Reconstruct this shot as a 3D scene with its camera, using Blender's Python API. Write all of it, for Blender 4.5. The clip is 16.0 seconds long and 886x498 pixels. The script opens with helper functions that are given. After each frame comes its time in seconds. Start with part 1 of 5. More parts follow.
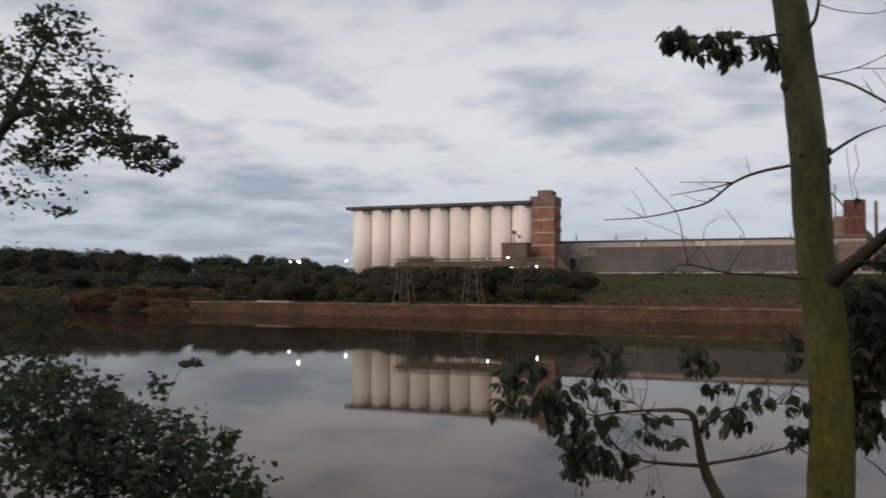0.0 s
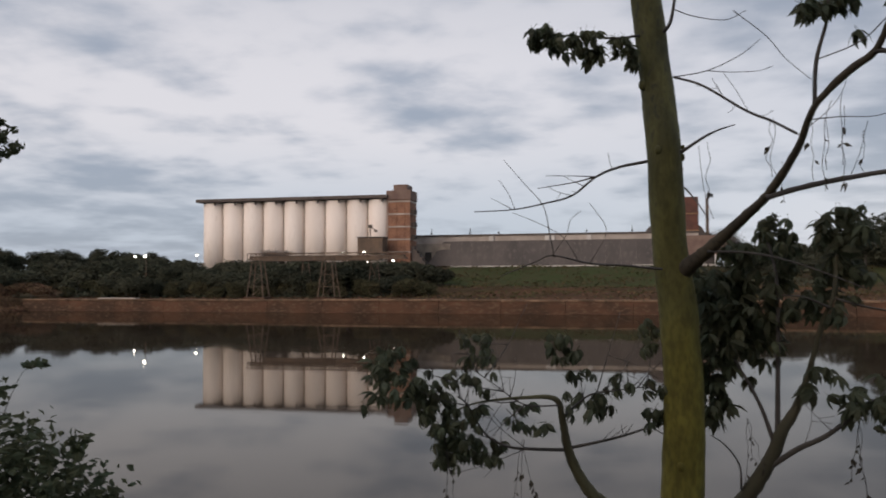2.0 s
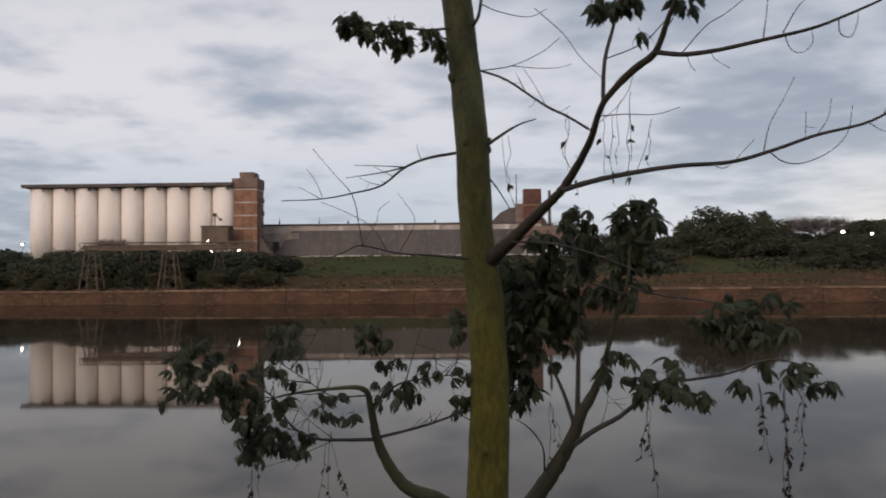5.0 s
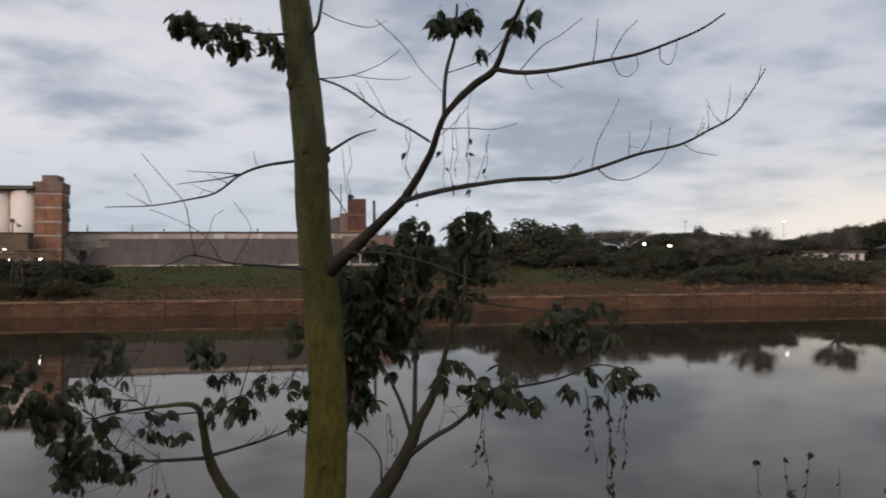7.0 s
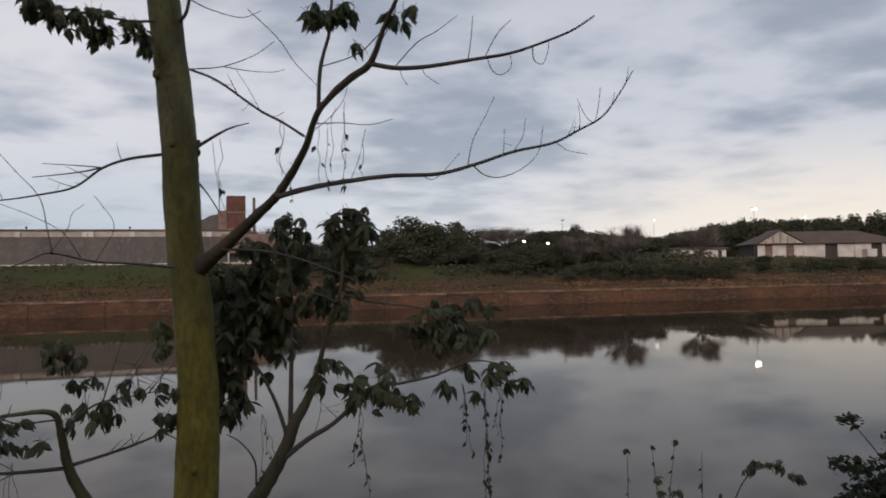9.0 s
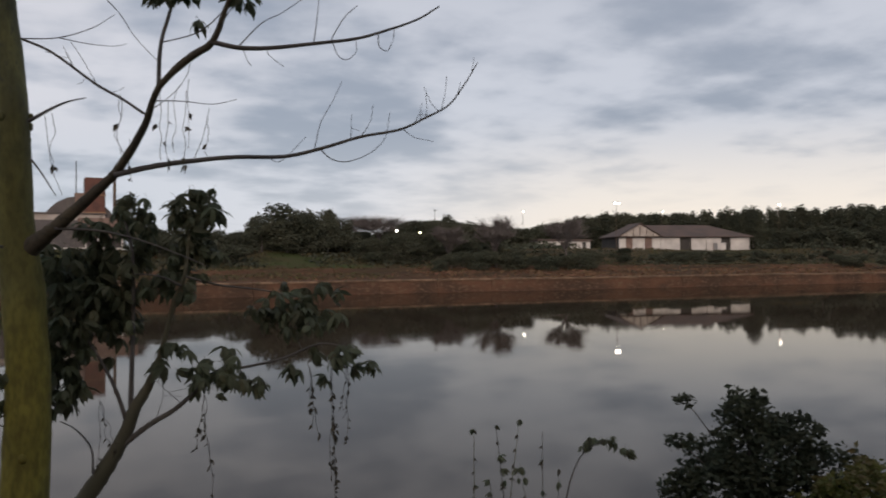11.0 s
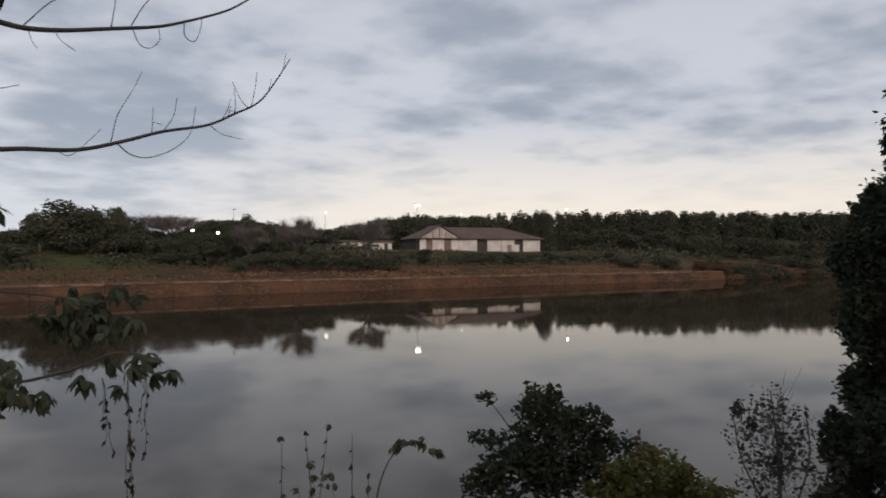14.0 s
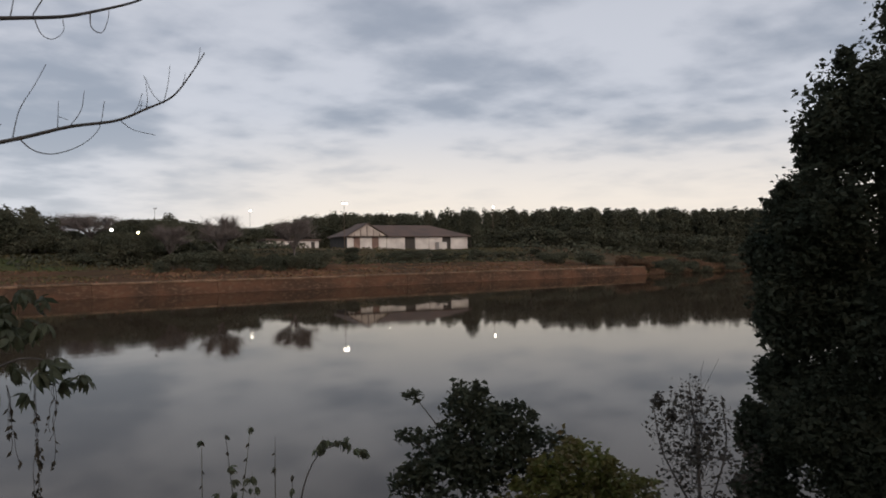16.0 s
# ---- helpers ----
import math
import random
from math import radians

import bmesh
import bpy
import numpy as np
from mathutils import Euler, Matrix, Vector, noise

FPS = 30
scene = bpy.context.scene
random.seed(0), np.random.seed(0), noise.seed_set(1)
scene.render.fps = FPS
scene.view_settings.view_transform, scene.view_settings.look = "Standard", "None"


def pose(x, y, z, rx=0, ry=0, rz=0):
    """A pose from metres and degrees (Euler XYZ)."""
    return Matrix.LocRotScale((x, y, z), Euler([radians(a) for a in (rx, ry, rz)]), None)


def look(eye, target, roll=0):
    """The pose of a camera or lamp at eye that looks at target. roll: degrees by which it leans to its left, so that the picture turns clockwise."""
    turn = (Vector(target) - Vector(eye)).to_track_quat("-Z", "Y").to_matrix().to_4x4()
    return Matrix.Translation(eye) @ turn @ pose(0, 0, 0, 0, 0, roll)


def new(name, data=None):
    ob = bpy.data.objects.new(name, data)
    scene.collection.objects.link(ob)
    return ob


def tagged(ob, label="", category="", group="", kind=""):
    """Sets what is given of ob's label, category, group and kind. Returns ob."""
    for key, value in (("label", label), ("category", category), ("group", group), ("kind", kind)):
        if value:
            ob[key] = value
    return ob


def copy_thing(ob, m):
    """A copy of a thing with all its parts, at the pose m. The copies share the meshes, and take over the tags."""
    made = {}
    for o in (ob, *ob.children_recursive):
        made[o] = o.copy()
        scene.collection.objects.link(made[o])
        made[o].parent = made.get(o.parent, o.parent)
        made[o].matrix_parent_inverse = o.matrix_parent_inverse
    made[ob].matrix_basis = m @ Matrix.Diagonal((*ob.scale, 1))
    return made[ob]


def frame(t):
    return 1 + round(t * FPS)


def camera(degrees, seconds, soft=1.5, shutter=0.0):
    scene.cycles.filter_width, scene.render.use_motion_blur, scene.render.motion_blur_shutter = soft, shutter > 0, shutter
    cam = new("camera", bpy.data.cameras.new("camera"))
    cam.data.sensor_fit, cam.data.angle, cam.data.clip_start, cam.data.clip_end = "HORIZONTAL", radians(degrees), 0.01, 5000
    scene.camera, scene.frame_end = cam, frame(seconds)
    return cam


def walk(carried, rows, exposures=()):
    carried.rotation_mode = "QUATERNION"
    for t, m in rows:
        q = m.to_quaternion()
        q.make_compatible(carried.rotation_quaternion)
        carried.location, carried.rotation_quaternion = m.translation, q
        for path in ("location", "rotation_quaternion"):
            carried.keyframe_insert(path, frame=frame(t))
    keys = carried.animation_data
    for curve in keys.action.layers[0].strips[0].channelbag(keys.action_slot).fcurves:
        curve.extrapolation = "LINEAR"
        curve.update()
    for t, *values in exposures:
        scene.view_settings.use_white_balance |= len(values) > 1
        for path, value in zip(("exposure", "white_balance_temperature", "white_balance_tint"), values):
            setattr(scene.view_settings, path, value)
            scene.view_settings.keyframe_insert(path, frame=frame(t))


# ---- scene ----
cam = camera(56.2, 16.0, soft=1.8, shutter=0.5)
PATH = [
    (0, pose(-0.078, -0.025, 6.521, 92.467, -0.135, 22.000)),
    (0.5, pose(-0.110, -0.027, 6.521, 92.260, -0.087, 18.696)),
    (1, pose(-0.124, -0.030, 6.516, 92.177, -0.157, 17.009)),
    (1.5, pose(-0.144, -0.035, 6.515, 92.228, -0.154, 14.949)),
    (2, pose(-0.156, -0.026, 6.510, 92.046, 0.296, 12.081)),
    (2.5, pose(-0.152, -0.026, 6.506, 91.813, 0.200, 10.357)),
    (3, pose(-0.109, -0.018, 6.499, 91.918, 0.276, 9.209)),
    (5.5, pose(0.046, 0.027, 6.512, 91.172, 0.559, -0.671)),
    (6, pose(0.018, 0.026, 6.511, 91.178, 0.605, -3.652)),
    (6.5, pose(-0.006, 0.057, 6.514, 91.081, 0.448, -7.712)),
    (7, pose(-0.032, 0.045, 6.514, 91.834, 0.554, -10.320)),
    (7.5, pose(-0.045, 0.064, 6.514, 92.073, 0.697, -14.581)),
    (8, pose(-0.054, 0.075, 6.509, 91.925, 0.449, -16.513)),
    (8.5, pose(-0.031, 0.075, 6.512, 91.775, 0.713, -17.308)),
    (11, pose(0.094, -0.032, 6.484, 90.719, 0.338, -27.164)),
    (11.5, pose(0.098, -0.040, 6.486, 90.583, 0.520, -30.537)),
    (12, pose(0.082, -0.022, 6.489, 90.270, 1.595, -33.881)),
    (12.5, pose(0.098, 0.038, 6.493, 90.408, 0.501, -35.455)),
    (13, pose(0.075, 0.033, 6.495, 90.696, -0.047, -37.107)),
    (13.5, pose(0.075, 0.036, 6.496, 90.806, 0.192, -38.610)),
    (14, pose(0.080, 0.037, 6.493, 90.713, 0.281, -40.769)),
    (14.5, pose(0.092, 0.046, 6.494, 90.626, 0.426, -42.122)),
    (15, pose(0.103, 0.048, 6.492, 90.478, 0.516, -43.170)),
    (15.5, pose(0.117, 0.048, 6.490, 90.569, 0.639, -44.635)),
    (16, pose(0.121, 0.044, 6.493, 90.504, 0.838, -45.739)),
]
walk(cam, PATH)

# ---- sky and sun ----
SUN_AZ, SUN_EL = radians(205), radians(24)   # compass bearing from +y towards +x, height
world = bpy.data.worlds.new("dusk_sky")
scene.world = world
world.use_nodes = True
wn, wl = world.node_tree.nodes, world.node_tree.links
wn.clear()


def wmath(op, a, b=None, clamp=False):
    n = wn.new("ShaderNodeMath")
    n.operation, n.use_clamp = op, clamp
    for i, v in enumerate((a, b)):
        if v is None:
            continue
        if isinstance(v, (int, float)):
            n.inputs[i].default_value = v
        else:
            wl.new(v, n.inputs[i])
    return n.outputs[0]


def wmix(fac, a, b, blend="MIX"):
    n = wn.new("ShaderNodeMix")
    n.data_type, n.blend_type = "RGBA", blend
    for i, v in ((0, fac), (6, a), (7, b)):
        if isinstance(v, (int, float)):
            n.inputs[i].default_value = v
        elif isinstance(v, tuple):
            n.inputs[i].default_value = (*v, 1)
        else:
            wl.new(v, n.inputs[i])
    return n.outputs[2]


def wramp(x, lo, hi):
    n = wn.new("ShaderNodeMapRange")
    n.interpolation_type = "SMOOTHSTEP"
    n.inputs[1].default_value, n.inputs[2].default_value = lo, hi
    wl.new(x, n.inputs[0])
    return n.outputs[0]


def wnoise(vec, scale, detail, rough, dist=0.0):
    n = wn.new("ShaderNodeTexNoise")
    n.inputs["Scale"].default_value, n.inputs["Detail"].default_value = scale, detail
    n.inputs["Roughness"].default_value, n.inputs["Distortion"].default_value = rough, dist
    wl.new(vec, n.inputs["Vector"])
    return n.outputs["Fac"]


tc = wn.new("ShaderNodeTexCoord").outputs["Generated"]
sep = wn.new("ShaderNodeSeparateXYZ")
wl.new(tc, sep.inputs[0])
up = wmath("ABSOLUTE", sep.outputs[2])
# a cloud deck seen in perspective, flattened towards the horizon
lift = wmath("ADD", up, 0.15)
deck = wn.new("ShaderNodeCombineXYZ")
wl.new(wmath("DIVIDE", sep.outputs[0], lift), deck.inputs[0])
wl.new(wmath("DIVIDE", sep.outputs[1], lift), deck.inputs[1])
deck_far = wn.new("ShaderNodeMapping")
deck_far.inputs["Location"].default_value = (1.7, 4.3, 2.0)
wl.new(deck.outputs[0], deck_far.inputs[0])
banks = wnoise(deck_far.outputs[0], 0.8, 3, 0.5, 0.1)
puffs = wnoise(deck_far.outputs[0], 2.3, 6, 0.52, 0.15)
wisps = wnoise(deck_far.outputs[0], 9.0, 5, 0.55, 0.1)
lumps = wn.new("ShaderNodeTexVoronoi")
lumps.feature = "SMOOTH_F1"
lumps.inputs["Scale"].default_value, lumps.inputs["Detail"].default_value = 2.7, 2.0
lumps.inputs["Roughness"].default_value, lumps.inputs["Smoothness"].default_value = 0.5, 0.6
wl.new(deck_far.outputs[0], lumps.inputs["Vector"])
billow = wmath("SUBTRACT", 0.95, lumps.outputs["Distance"])
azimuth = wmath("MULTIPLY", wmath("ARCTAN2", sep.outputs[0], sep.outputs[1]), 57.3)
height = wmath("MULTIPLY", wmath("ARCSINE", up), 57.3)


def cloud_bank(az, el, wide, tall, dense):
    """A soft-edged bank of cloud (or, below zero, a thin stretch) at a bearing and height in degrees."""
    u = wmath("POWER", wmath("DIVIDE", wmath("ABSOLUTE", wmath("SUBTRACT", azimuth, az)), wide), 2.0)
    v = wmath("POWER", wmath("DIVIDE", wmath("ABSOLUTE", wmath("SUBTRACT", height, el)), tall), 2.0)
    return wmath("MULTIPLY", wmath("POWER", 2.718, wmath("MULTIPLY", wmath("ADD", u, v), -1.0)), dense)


def bearing(sx, cy, lo, hi):
    return wramp(wmath("ADD", wmath("MULTIPLY", sep.outputs[0], sx), wmath("MULTIPLY", sep.outputs[1], cy)), lo, hi)


west = bearing(0.78, 0.62, 0.35, 0.98)
mid_side = bearing(0.866, 0.5, 0.35, 0.82)
glow_side = bearing(0.866, 0.5, 0.74, 0.96)
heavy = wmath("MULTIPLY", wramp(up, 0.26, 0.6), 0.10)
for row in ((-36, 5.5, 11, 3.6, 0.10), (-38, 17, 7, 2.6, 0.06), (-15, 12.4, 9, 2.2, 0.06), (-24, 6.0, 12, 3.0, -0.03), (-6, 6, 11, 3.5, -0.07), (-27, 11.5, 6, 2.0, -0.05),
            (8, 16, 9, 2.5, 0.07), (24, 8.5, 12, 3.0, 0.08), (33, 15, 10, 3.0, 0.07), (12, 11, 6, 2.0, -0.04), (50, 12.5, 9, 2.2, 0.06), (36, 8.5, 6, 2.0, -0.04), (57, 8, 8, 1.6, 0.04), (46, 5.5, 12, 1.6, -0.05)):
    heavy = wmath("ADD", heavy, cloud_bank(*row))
grain = wmath("ADD", wmath("MULTIPLY", wisps, 0.12), wmath("MULTIPLY", billow, 0.20))
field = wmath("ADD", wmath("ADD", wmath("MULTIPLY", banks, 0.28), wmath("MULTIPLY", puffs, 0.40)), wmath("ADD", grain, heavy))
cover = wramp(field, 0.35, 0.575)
low = wramp(up, 0.185, 0.035)
horizon = wmix(glow_side, wmix(mid_side, (0.48, 0.53, 0.62), (0.67, 0.675, 0.735)), (0.90, 0.80, 0.71))
above = wmix(west, (0.72, 0.70, 0.735), (0.575, 0.59, 0.65))
above = wmix(wramp(up, 0.22, 0.5), above, (0.42, 0.445, 0.51))
thin = wmix(low, above, horizon)
thick = wmix(west, (0.33, 0.37, 0.45), (0.315, 0.345, 0.412))
clearing = wmath("MULTIPLY", wramp(up, 0.175, 0.05), wmath("ADD", wmath("MULTIPLY", mid_side, 0.4), wmath("MULTIPLY", glow_side, 0.5)))
cover_low = wmath("MULTIPLY", cover, wmath("SUBTRACT", 1.0, clearing))
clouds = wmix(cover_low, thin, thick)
sky = wn.new("ShaderNodeTexSky")
sky.sky_type, sky.sun_disc = "NISHITA", False
sky.sun_elevation, sky.sun_rotation = SUN_EL, SUN_AZ
clear = wn.new("ShaderNodeBackground")
wl.new(sky.outputs[0], clear.inputs[0])
clear.inputs[1].default_value = 0.01
deck_light = wn.new("ShaderNodeBackground")
wl.new(clouds, deck_light.inputs[0])
deck_light.inputs[1].default_value = 1.0
both = wn.new("ShaderNodeAddShader")
wl.new(clear.outputs[0], both.inputs[0])
wl.new(deck_light.outputs[0], both.inputs[1])
out = wn.new("ShaderNodeOutputWorld")
wl.new(both.outputs[0], out.inputs[0])

sun = new("sun", bpy.data.lights.new("sun", "SUN"))
sun.data.energy, sun.data.angle, sun.data.color = 1.9, radians(45), (1.0, 0.80, 0.66)
sun_from = Vector((math.sin(SUN_AZ) * math.cos(SUN_EL), math.cos(SUN_AZ) * math.cos(SUN_EL), math.sin(SUN_EL)))
sun.matrix_world = look(sun_from * 400, (0, 0, 0))
scene.view_settings.exposure = -0.04


# ---- materials ----
def material(name, c1, c2, scale=1.0, rough=0.8, bump=0.2, fine=8.0, c3=None, metal=0.0, vary=0.0, spread=(0.38, 0.62), stretch=(1, 1, 1), spec=0.3, moss=None, thin=0.0):
    m = bpy.data.materials.new(name)
    m.use_nodes = True
    n, l = m.node_tree.nodes, m.node_tree.links
    b = n["Principled BSDF"]
    b.inputs["Roughness"].default_value, b.inputs["Metallic"].default_value = rough, metal
    b.inputs["Specular IOR Level"].default_value = spec
    geo = n.new("ShaderNodeNewGeometry")
    mp = n.new("ShaderNodeMapping")
    mp.inputs["Scale"].default_value = stretch
    l.new(geo.outputs["Position"], mp.inputs[0])

    def noise_tex(s, d):
        t = n.new("ShaderNodeTexNoise")
        t.inputs["Scale"].default_value, t.inputs["Detail"].default_value = s, d
        l.new(mp.outputs[0], t.inputs["Vector"])
        return t.outputs["Fac"]

    def ramp(x, lo, hi):
        r = n.new("ShaderNodeMapRange")
        r.inputs[1].default_value, r.inputs[2].default_value = lo, hi
        l.new(x, r.inputs[0])
        return r.outputs[0]

    def mix(fac, a, b2, blend="MIX"):
        x = n.new("ShaderNodeMix")
        x.data_type, x.blend_type = "RGBA", blend
        for i, v in ((0, fac), (6, a), (7, b2)):
            if isinstance(v, (int, float)):
                x.inputs[i].default_value = v
            elif isinstance(v, tuple):
                x.inputs[i].default_value = (*v, 1)
            else:
                l.new(v, x.inputs[i])
        return x.outputs[2]

    big, small = noise_tex(scale, 5), noise_tex(scale * fine, 4)
    col = mix(ramp(big, *spread), c1, c2)
    if c3:
        col = mix(ramp(small, 0.52, 0.68), col, c3)
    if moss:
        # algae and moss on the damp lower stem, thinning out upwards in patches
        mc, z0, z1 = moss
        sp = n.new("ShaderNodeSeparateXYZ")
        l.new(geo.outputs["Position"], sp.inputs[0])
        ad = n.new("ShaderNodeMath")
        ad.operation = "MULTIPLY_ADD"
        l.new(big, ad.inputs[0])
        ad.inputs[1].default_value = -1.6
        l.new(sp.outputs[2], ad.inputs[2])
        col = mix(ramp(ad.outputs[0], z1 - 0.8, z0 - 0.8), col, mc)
        # lichen flecks and darker weathered streaks
        col = mix(1.0, col, mix(ramp(small, 0.40, 0.60), (0.84, 0.83, 0.82), (1.22, 1.22, 1.18)), "MULTIPLY")
        col = mix(1.0, col, mix(ramp(noise_tex(scale * 2.6, 3), 0.42, 0.62), (0.86, 0.86, 0.84), (1.16, 1.16, 1.08)), "MULTIPLY")
    if vary:
        info = n.new("ShaderNodeObjectInfo")
        hv = n.new("ShaderNodeHueSaturation")
        l.new(ramp(info.outputs["Random"], 0, 1), hv.inputs["Value"])
        v = n.new("ShaderNodeMapRange")
        v.inputs[3].default_value, v.inputs[4].default_value = 1 - vary, 1 + vary
        l.new(info.outputs["Random"], v.inputs[0])
        l.new(v.outputs[0], hv.inputs["Value"])
        isl = n.new("ShaderNodeMapRange")
        isl.inputs[3].default_value, isl.inputs[4].default_value = 0.47, 0.53
        l.new(geo.outputs["Random Per Island"], isl.inputs[0])
        l.new(isl.outputs[0], hv.inputs["Hue"])
        l.new(col, hv.inputs["Color"])
        col = hv.outputs[0]
    l.new(col, b.inputs["Base Color"])
    if bump:
        bp = n.new("ShaderNodeBump")
        bp.inputs["Strength"].default_value, bp.inputs["Distance"].default_value = bump, 0.3 / (scale * fine)
        l.new(small, bp.inputs["Height"])
        l.new(bp.outputs[0], b.inputs["Normal"])
    if thin:
        # daylight that passes through a leaf
        tr, mx = n.new("ShaderNodeBsdfTranslucent"), n.new("ShaderNodeMixShader")
        l.new(col, tr.inputs[0])
        mx.inputs[0].default_value = thin
        l.new(b.outputs[0], mx.inputs[1])
        l.new(tr.outputs[0], mx.inputs[2])
        l.new(mx.outputs[0], n["Material Output"].inputs[0])
    return m


def glow(name, col, power):
    m = bpy.data.materials.new(name)
    m.use_nodes = True
    b = m.node_tree.nodes["Principled BSDF"]
    b.inputs["Base Color"].default_value = (*col, 1)
    b.inputs["Emission Color"].default_value = (*col, 1)
    b.inputs["Emission Strength"].default_value = power
    return m


M_ground = material("earth_and_grass", (0.045, 0.045, 0.022), (0.085, 0.06, 0.038), 0.06, 0.95, 0.5, 14, (0.05, 0.045, 0.025), spec=0.04)
M_quay = material("red_quay_stone", (0.092, 0.047, 0.031), (0.048, 0.030, 0.022), 0.2, 0.9, 0.5, 7, (0.104, 0.066, 0.045), vary=0.05, stretch=(0.8, 1, 1.5), spec=0.08)
M_coping = material("pale_coping", (0.19, 0.12, 0.078), (0.085, 0.052, 0.034), 0.35, 0.9, 0.4, 6, (0.07, 0.055, 0.032), vary=0.2)
M_dirt = material("bare_red_earth", (0.108, 0.057, 0.035), (0.056, 0.039, 0.025), 0.07, 0.95, 0.5, 12, (0.066, 0.056, 0.03), stretch=(0.5, 1.6, 1), spec=0.04)
M_grass = material("bank_grass", (0.05, 0.067, 0.026), (0.062, 0.060, 0.03), 0.2, 0.95, 0.5, 10, (0.06, 0.055, 0.028), spec=0.04)
M_silo = material("silo_render", (0.82, 0.74, 0.685), (0.715, 0.63, 0.575), 0.16, 0.85, 0.1, 10, (0.735, 0.65, 0.595), stretch=(1, 1, 0.25), vary=0.04)
M_slab = material("dark_roof_slab", (0.07, 0.06, 0.055), (0.11, 0.09, 0.08), 0.3, 0.9, 0.2)
M_brick = material("tower_brick", (0.25, 0.125, 0.08), (0.17, 0.085, 0.058), 0.5, 0.9, 0.3, 9, (0.30, 0.17, 0.12), vary=0.12)
M_head = material("stained_brown_render", (0.20, 0.14, 0.115), (0.15, 0.10, 0.085), 0.5, 0.9, 0.2)
M_conc = material("weathered_concrete", (0.30, 0.26, 0.22), (0.20, 0.17, 0.145), 0.4, 0.9, 0.25, 8)
M_grey = material("grey_sheet_roof", (0.105, 0.09, 0.085), (0.07, 0.062, 0.06), 0.12, 0.8, 0.2, 10, (0.115, 0.10, 0.092), stretch=(1, 1, 0.5), vary=0.05)
M_pale = material("pale_parapet", (0.42, 0.37, 0.33), (0.30, 0.26, 0.23), 0.3, 0.85, 0.15)
M_white = material("white_wall", (0.56, 0.53, 0.50), (0.42, 0.39, 0.37), 0.25, 0.85, 0.1)
M_tile = material("old_tile_roof", (0.105, 0.074, 0.062), (0.08, 0.062, 0.055), 0.25, 0.85, 0.3, 10)
M_rust = material("rusted_steel", (0.15, 0.105, 0.075), (0.10, 0.075, 0.058), 0.6, 0.75, 0.2, metal=0.2)
M_dark = material("dark_opening", (0.035, 0.032, 0.03), (0.05, 0.045, 0.04), 0.5, 0.8, 0.1)
M_chim = material("red_stack", (0.125, 0.058, 0.045), (0.085, 0.045, 0.037), 0.5, 0.9, 0.2)
M_pole = material("galvanised_pole", (0.22, 0.22, 0.22), (0.15, 0.15, 0.15), 1.0, 0.5, 0.1, metal=0.6)
M_lamp = glow("lit_lamp", (1.0, 0.93, 0.80), 30.0)
M_lamp_warm = glow("lit_warm_lamp", (1.0, 0.86, 0.42), 30.0)
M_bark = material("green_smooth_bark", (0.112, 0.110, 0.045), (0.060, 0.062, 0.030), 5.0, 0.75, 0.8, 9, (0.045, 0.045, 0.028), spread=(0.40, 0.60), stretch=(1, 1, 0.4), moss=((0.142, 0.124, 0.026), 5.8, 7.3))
M_twig = material("dark_bark", (0.078, 0.072, 0.07), (0.108, 0.096, 0.085), 6, 0.85, 0.3)
M_limb = material("brown_limb_bark", (0.085, 0.068, 0.045), (0.06, 0.05, 0.038), 6, 0.85, 0.5, 8, (0.045, 0.04, 0.03))
M_stem = material("olive_bark", (0.145, 0.138, 0.075), (0.09, 0.086, 0.052), 4, 0.85, 0.3, 8, stretch=(1, 1, 0.5))
M_stem_grey = material("grey_olive_bark", (0.115, 0.106, 0.070), (0.07, 0.066, 0.046), 4, 0.85, 0.3, 8, stretch=(1, 1, 0.5))
M_leaf = material("dark_leaf", (0.096, 0.110, 0.068), (0.124, 0.130, 0.078), 3, 0.6, 0.0, spec=0.2, vary=0.3, thin=0.42)
M_night = material("evergreen_leaf", (0.056, 0.066, 0.046), (0.072, 0.08, 0.052), 3, 0.8, 0.0, spec=0.08, vary=0.2, thin=0.25)
M_bush = material("bush_leaf", (0.072, 0.088, 0.050), (0.09, 0.10, 0.055), 3, 0.8, 0.0, vary=0.2, thin=0.3)
M_vine = material("yellow_green_leaf", (0.12, 0.13, 0.032), (0.12, 0.10, 0.038), 3, 0.65, 0.0, vary=0.2, thin=0.3)
M_dry_grey = material("grey_brown_leaf", (0.08, 0.072, 0.058), (0.058, 0.05, 0.04), 5, 0.8, 0.0, vary=0.2)
M_dry = material("dry_leaf", (0.075, 0.064, 0.044), (0.055, 0.045, 0.032), 5, 0.8, 0.0, vary=0.25)
M_wood = material("far_foliage", (0.048, 0.054, 0.039), (0.066, 0.068, 0.048), 0.15, 0.9, 0.0, spec=0.05, vary=0.16)
M_olive = material("far_olive_foliage", (0.06, 0.06, 0.034), (0.076, 0.068, 0.040), 0.15, 0.9, 0.0, spec=0.05, vary=0.16)
M_bare = material("bare_twigs", (0.12, 0.105, 0.098), (0.095, 0.083, 0.08), 0.3, 0.9, 0.0, vary=0.1)
M_reed = material("dry_reeds", (0.14, 0.088, 0.058), (0.085, 0.06, 0.04), 0.2, 0.9, 0.0, spec=0.05, vary=0.2)

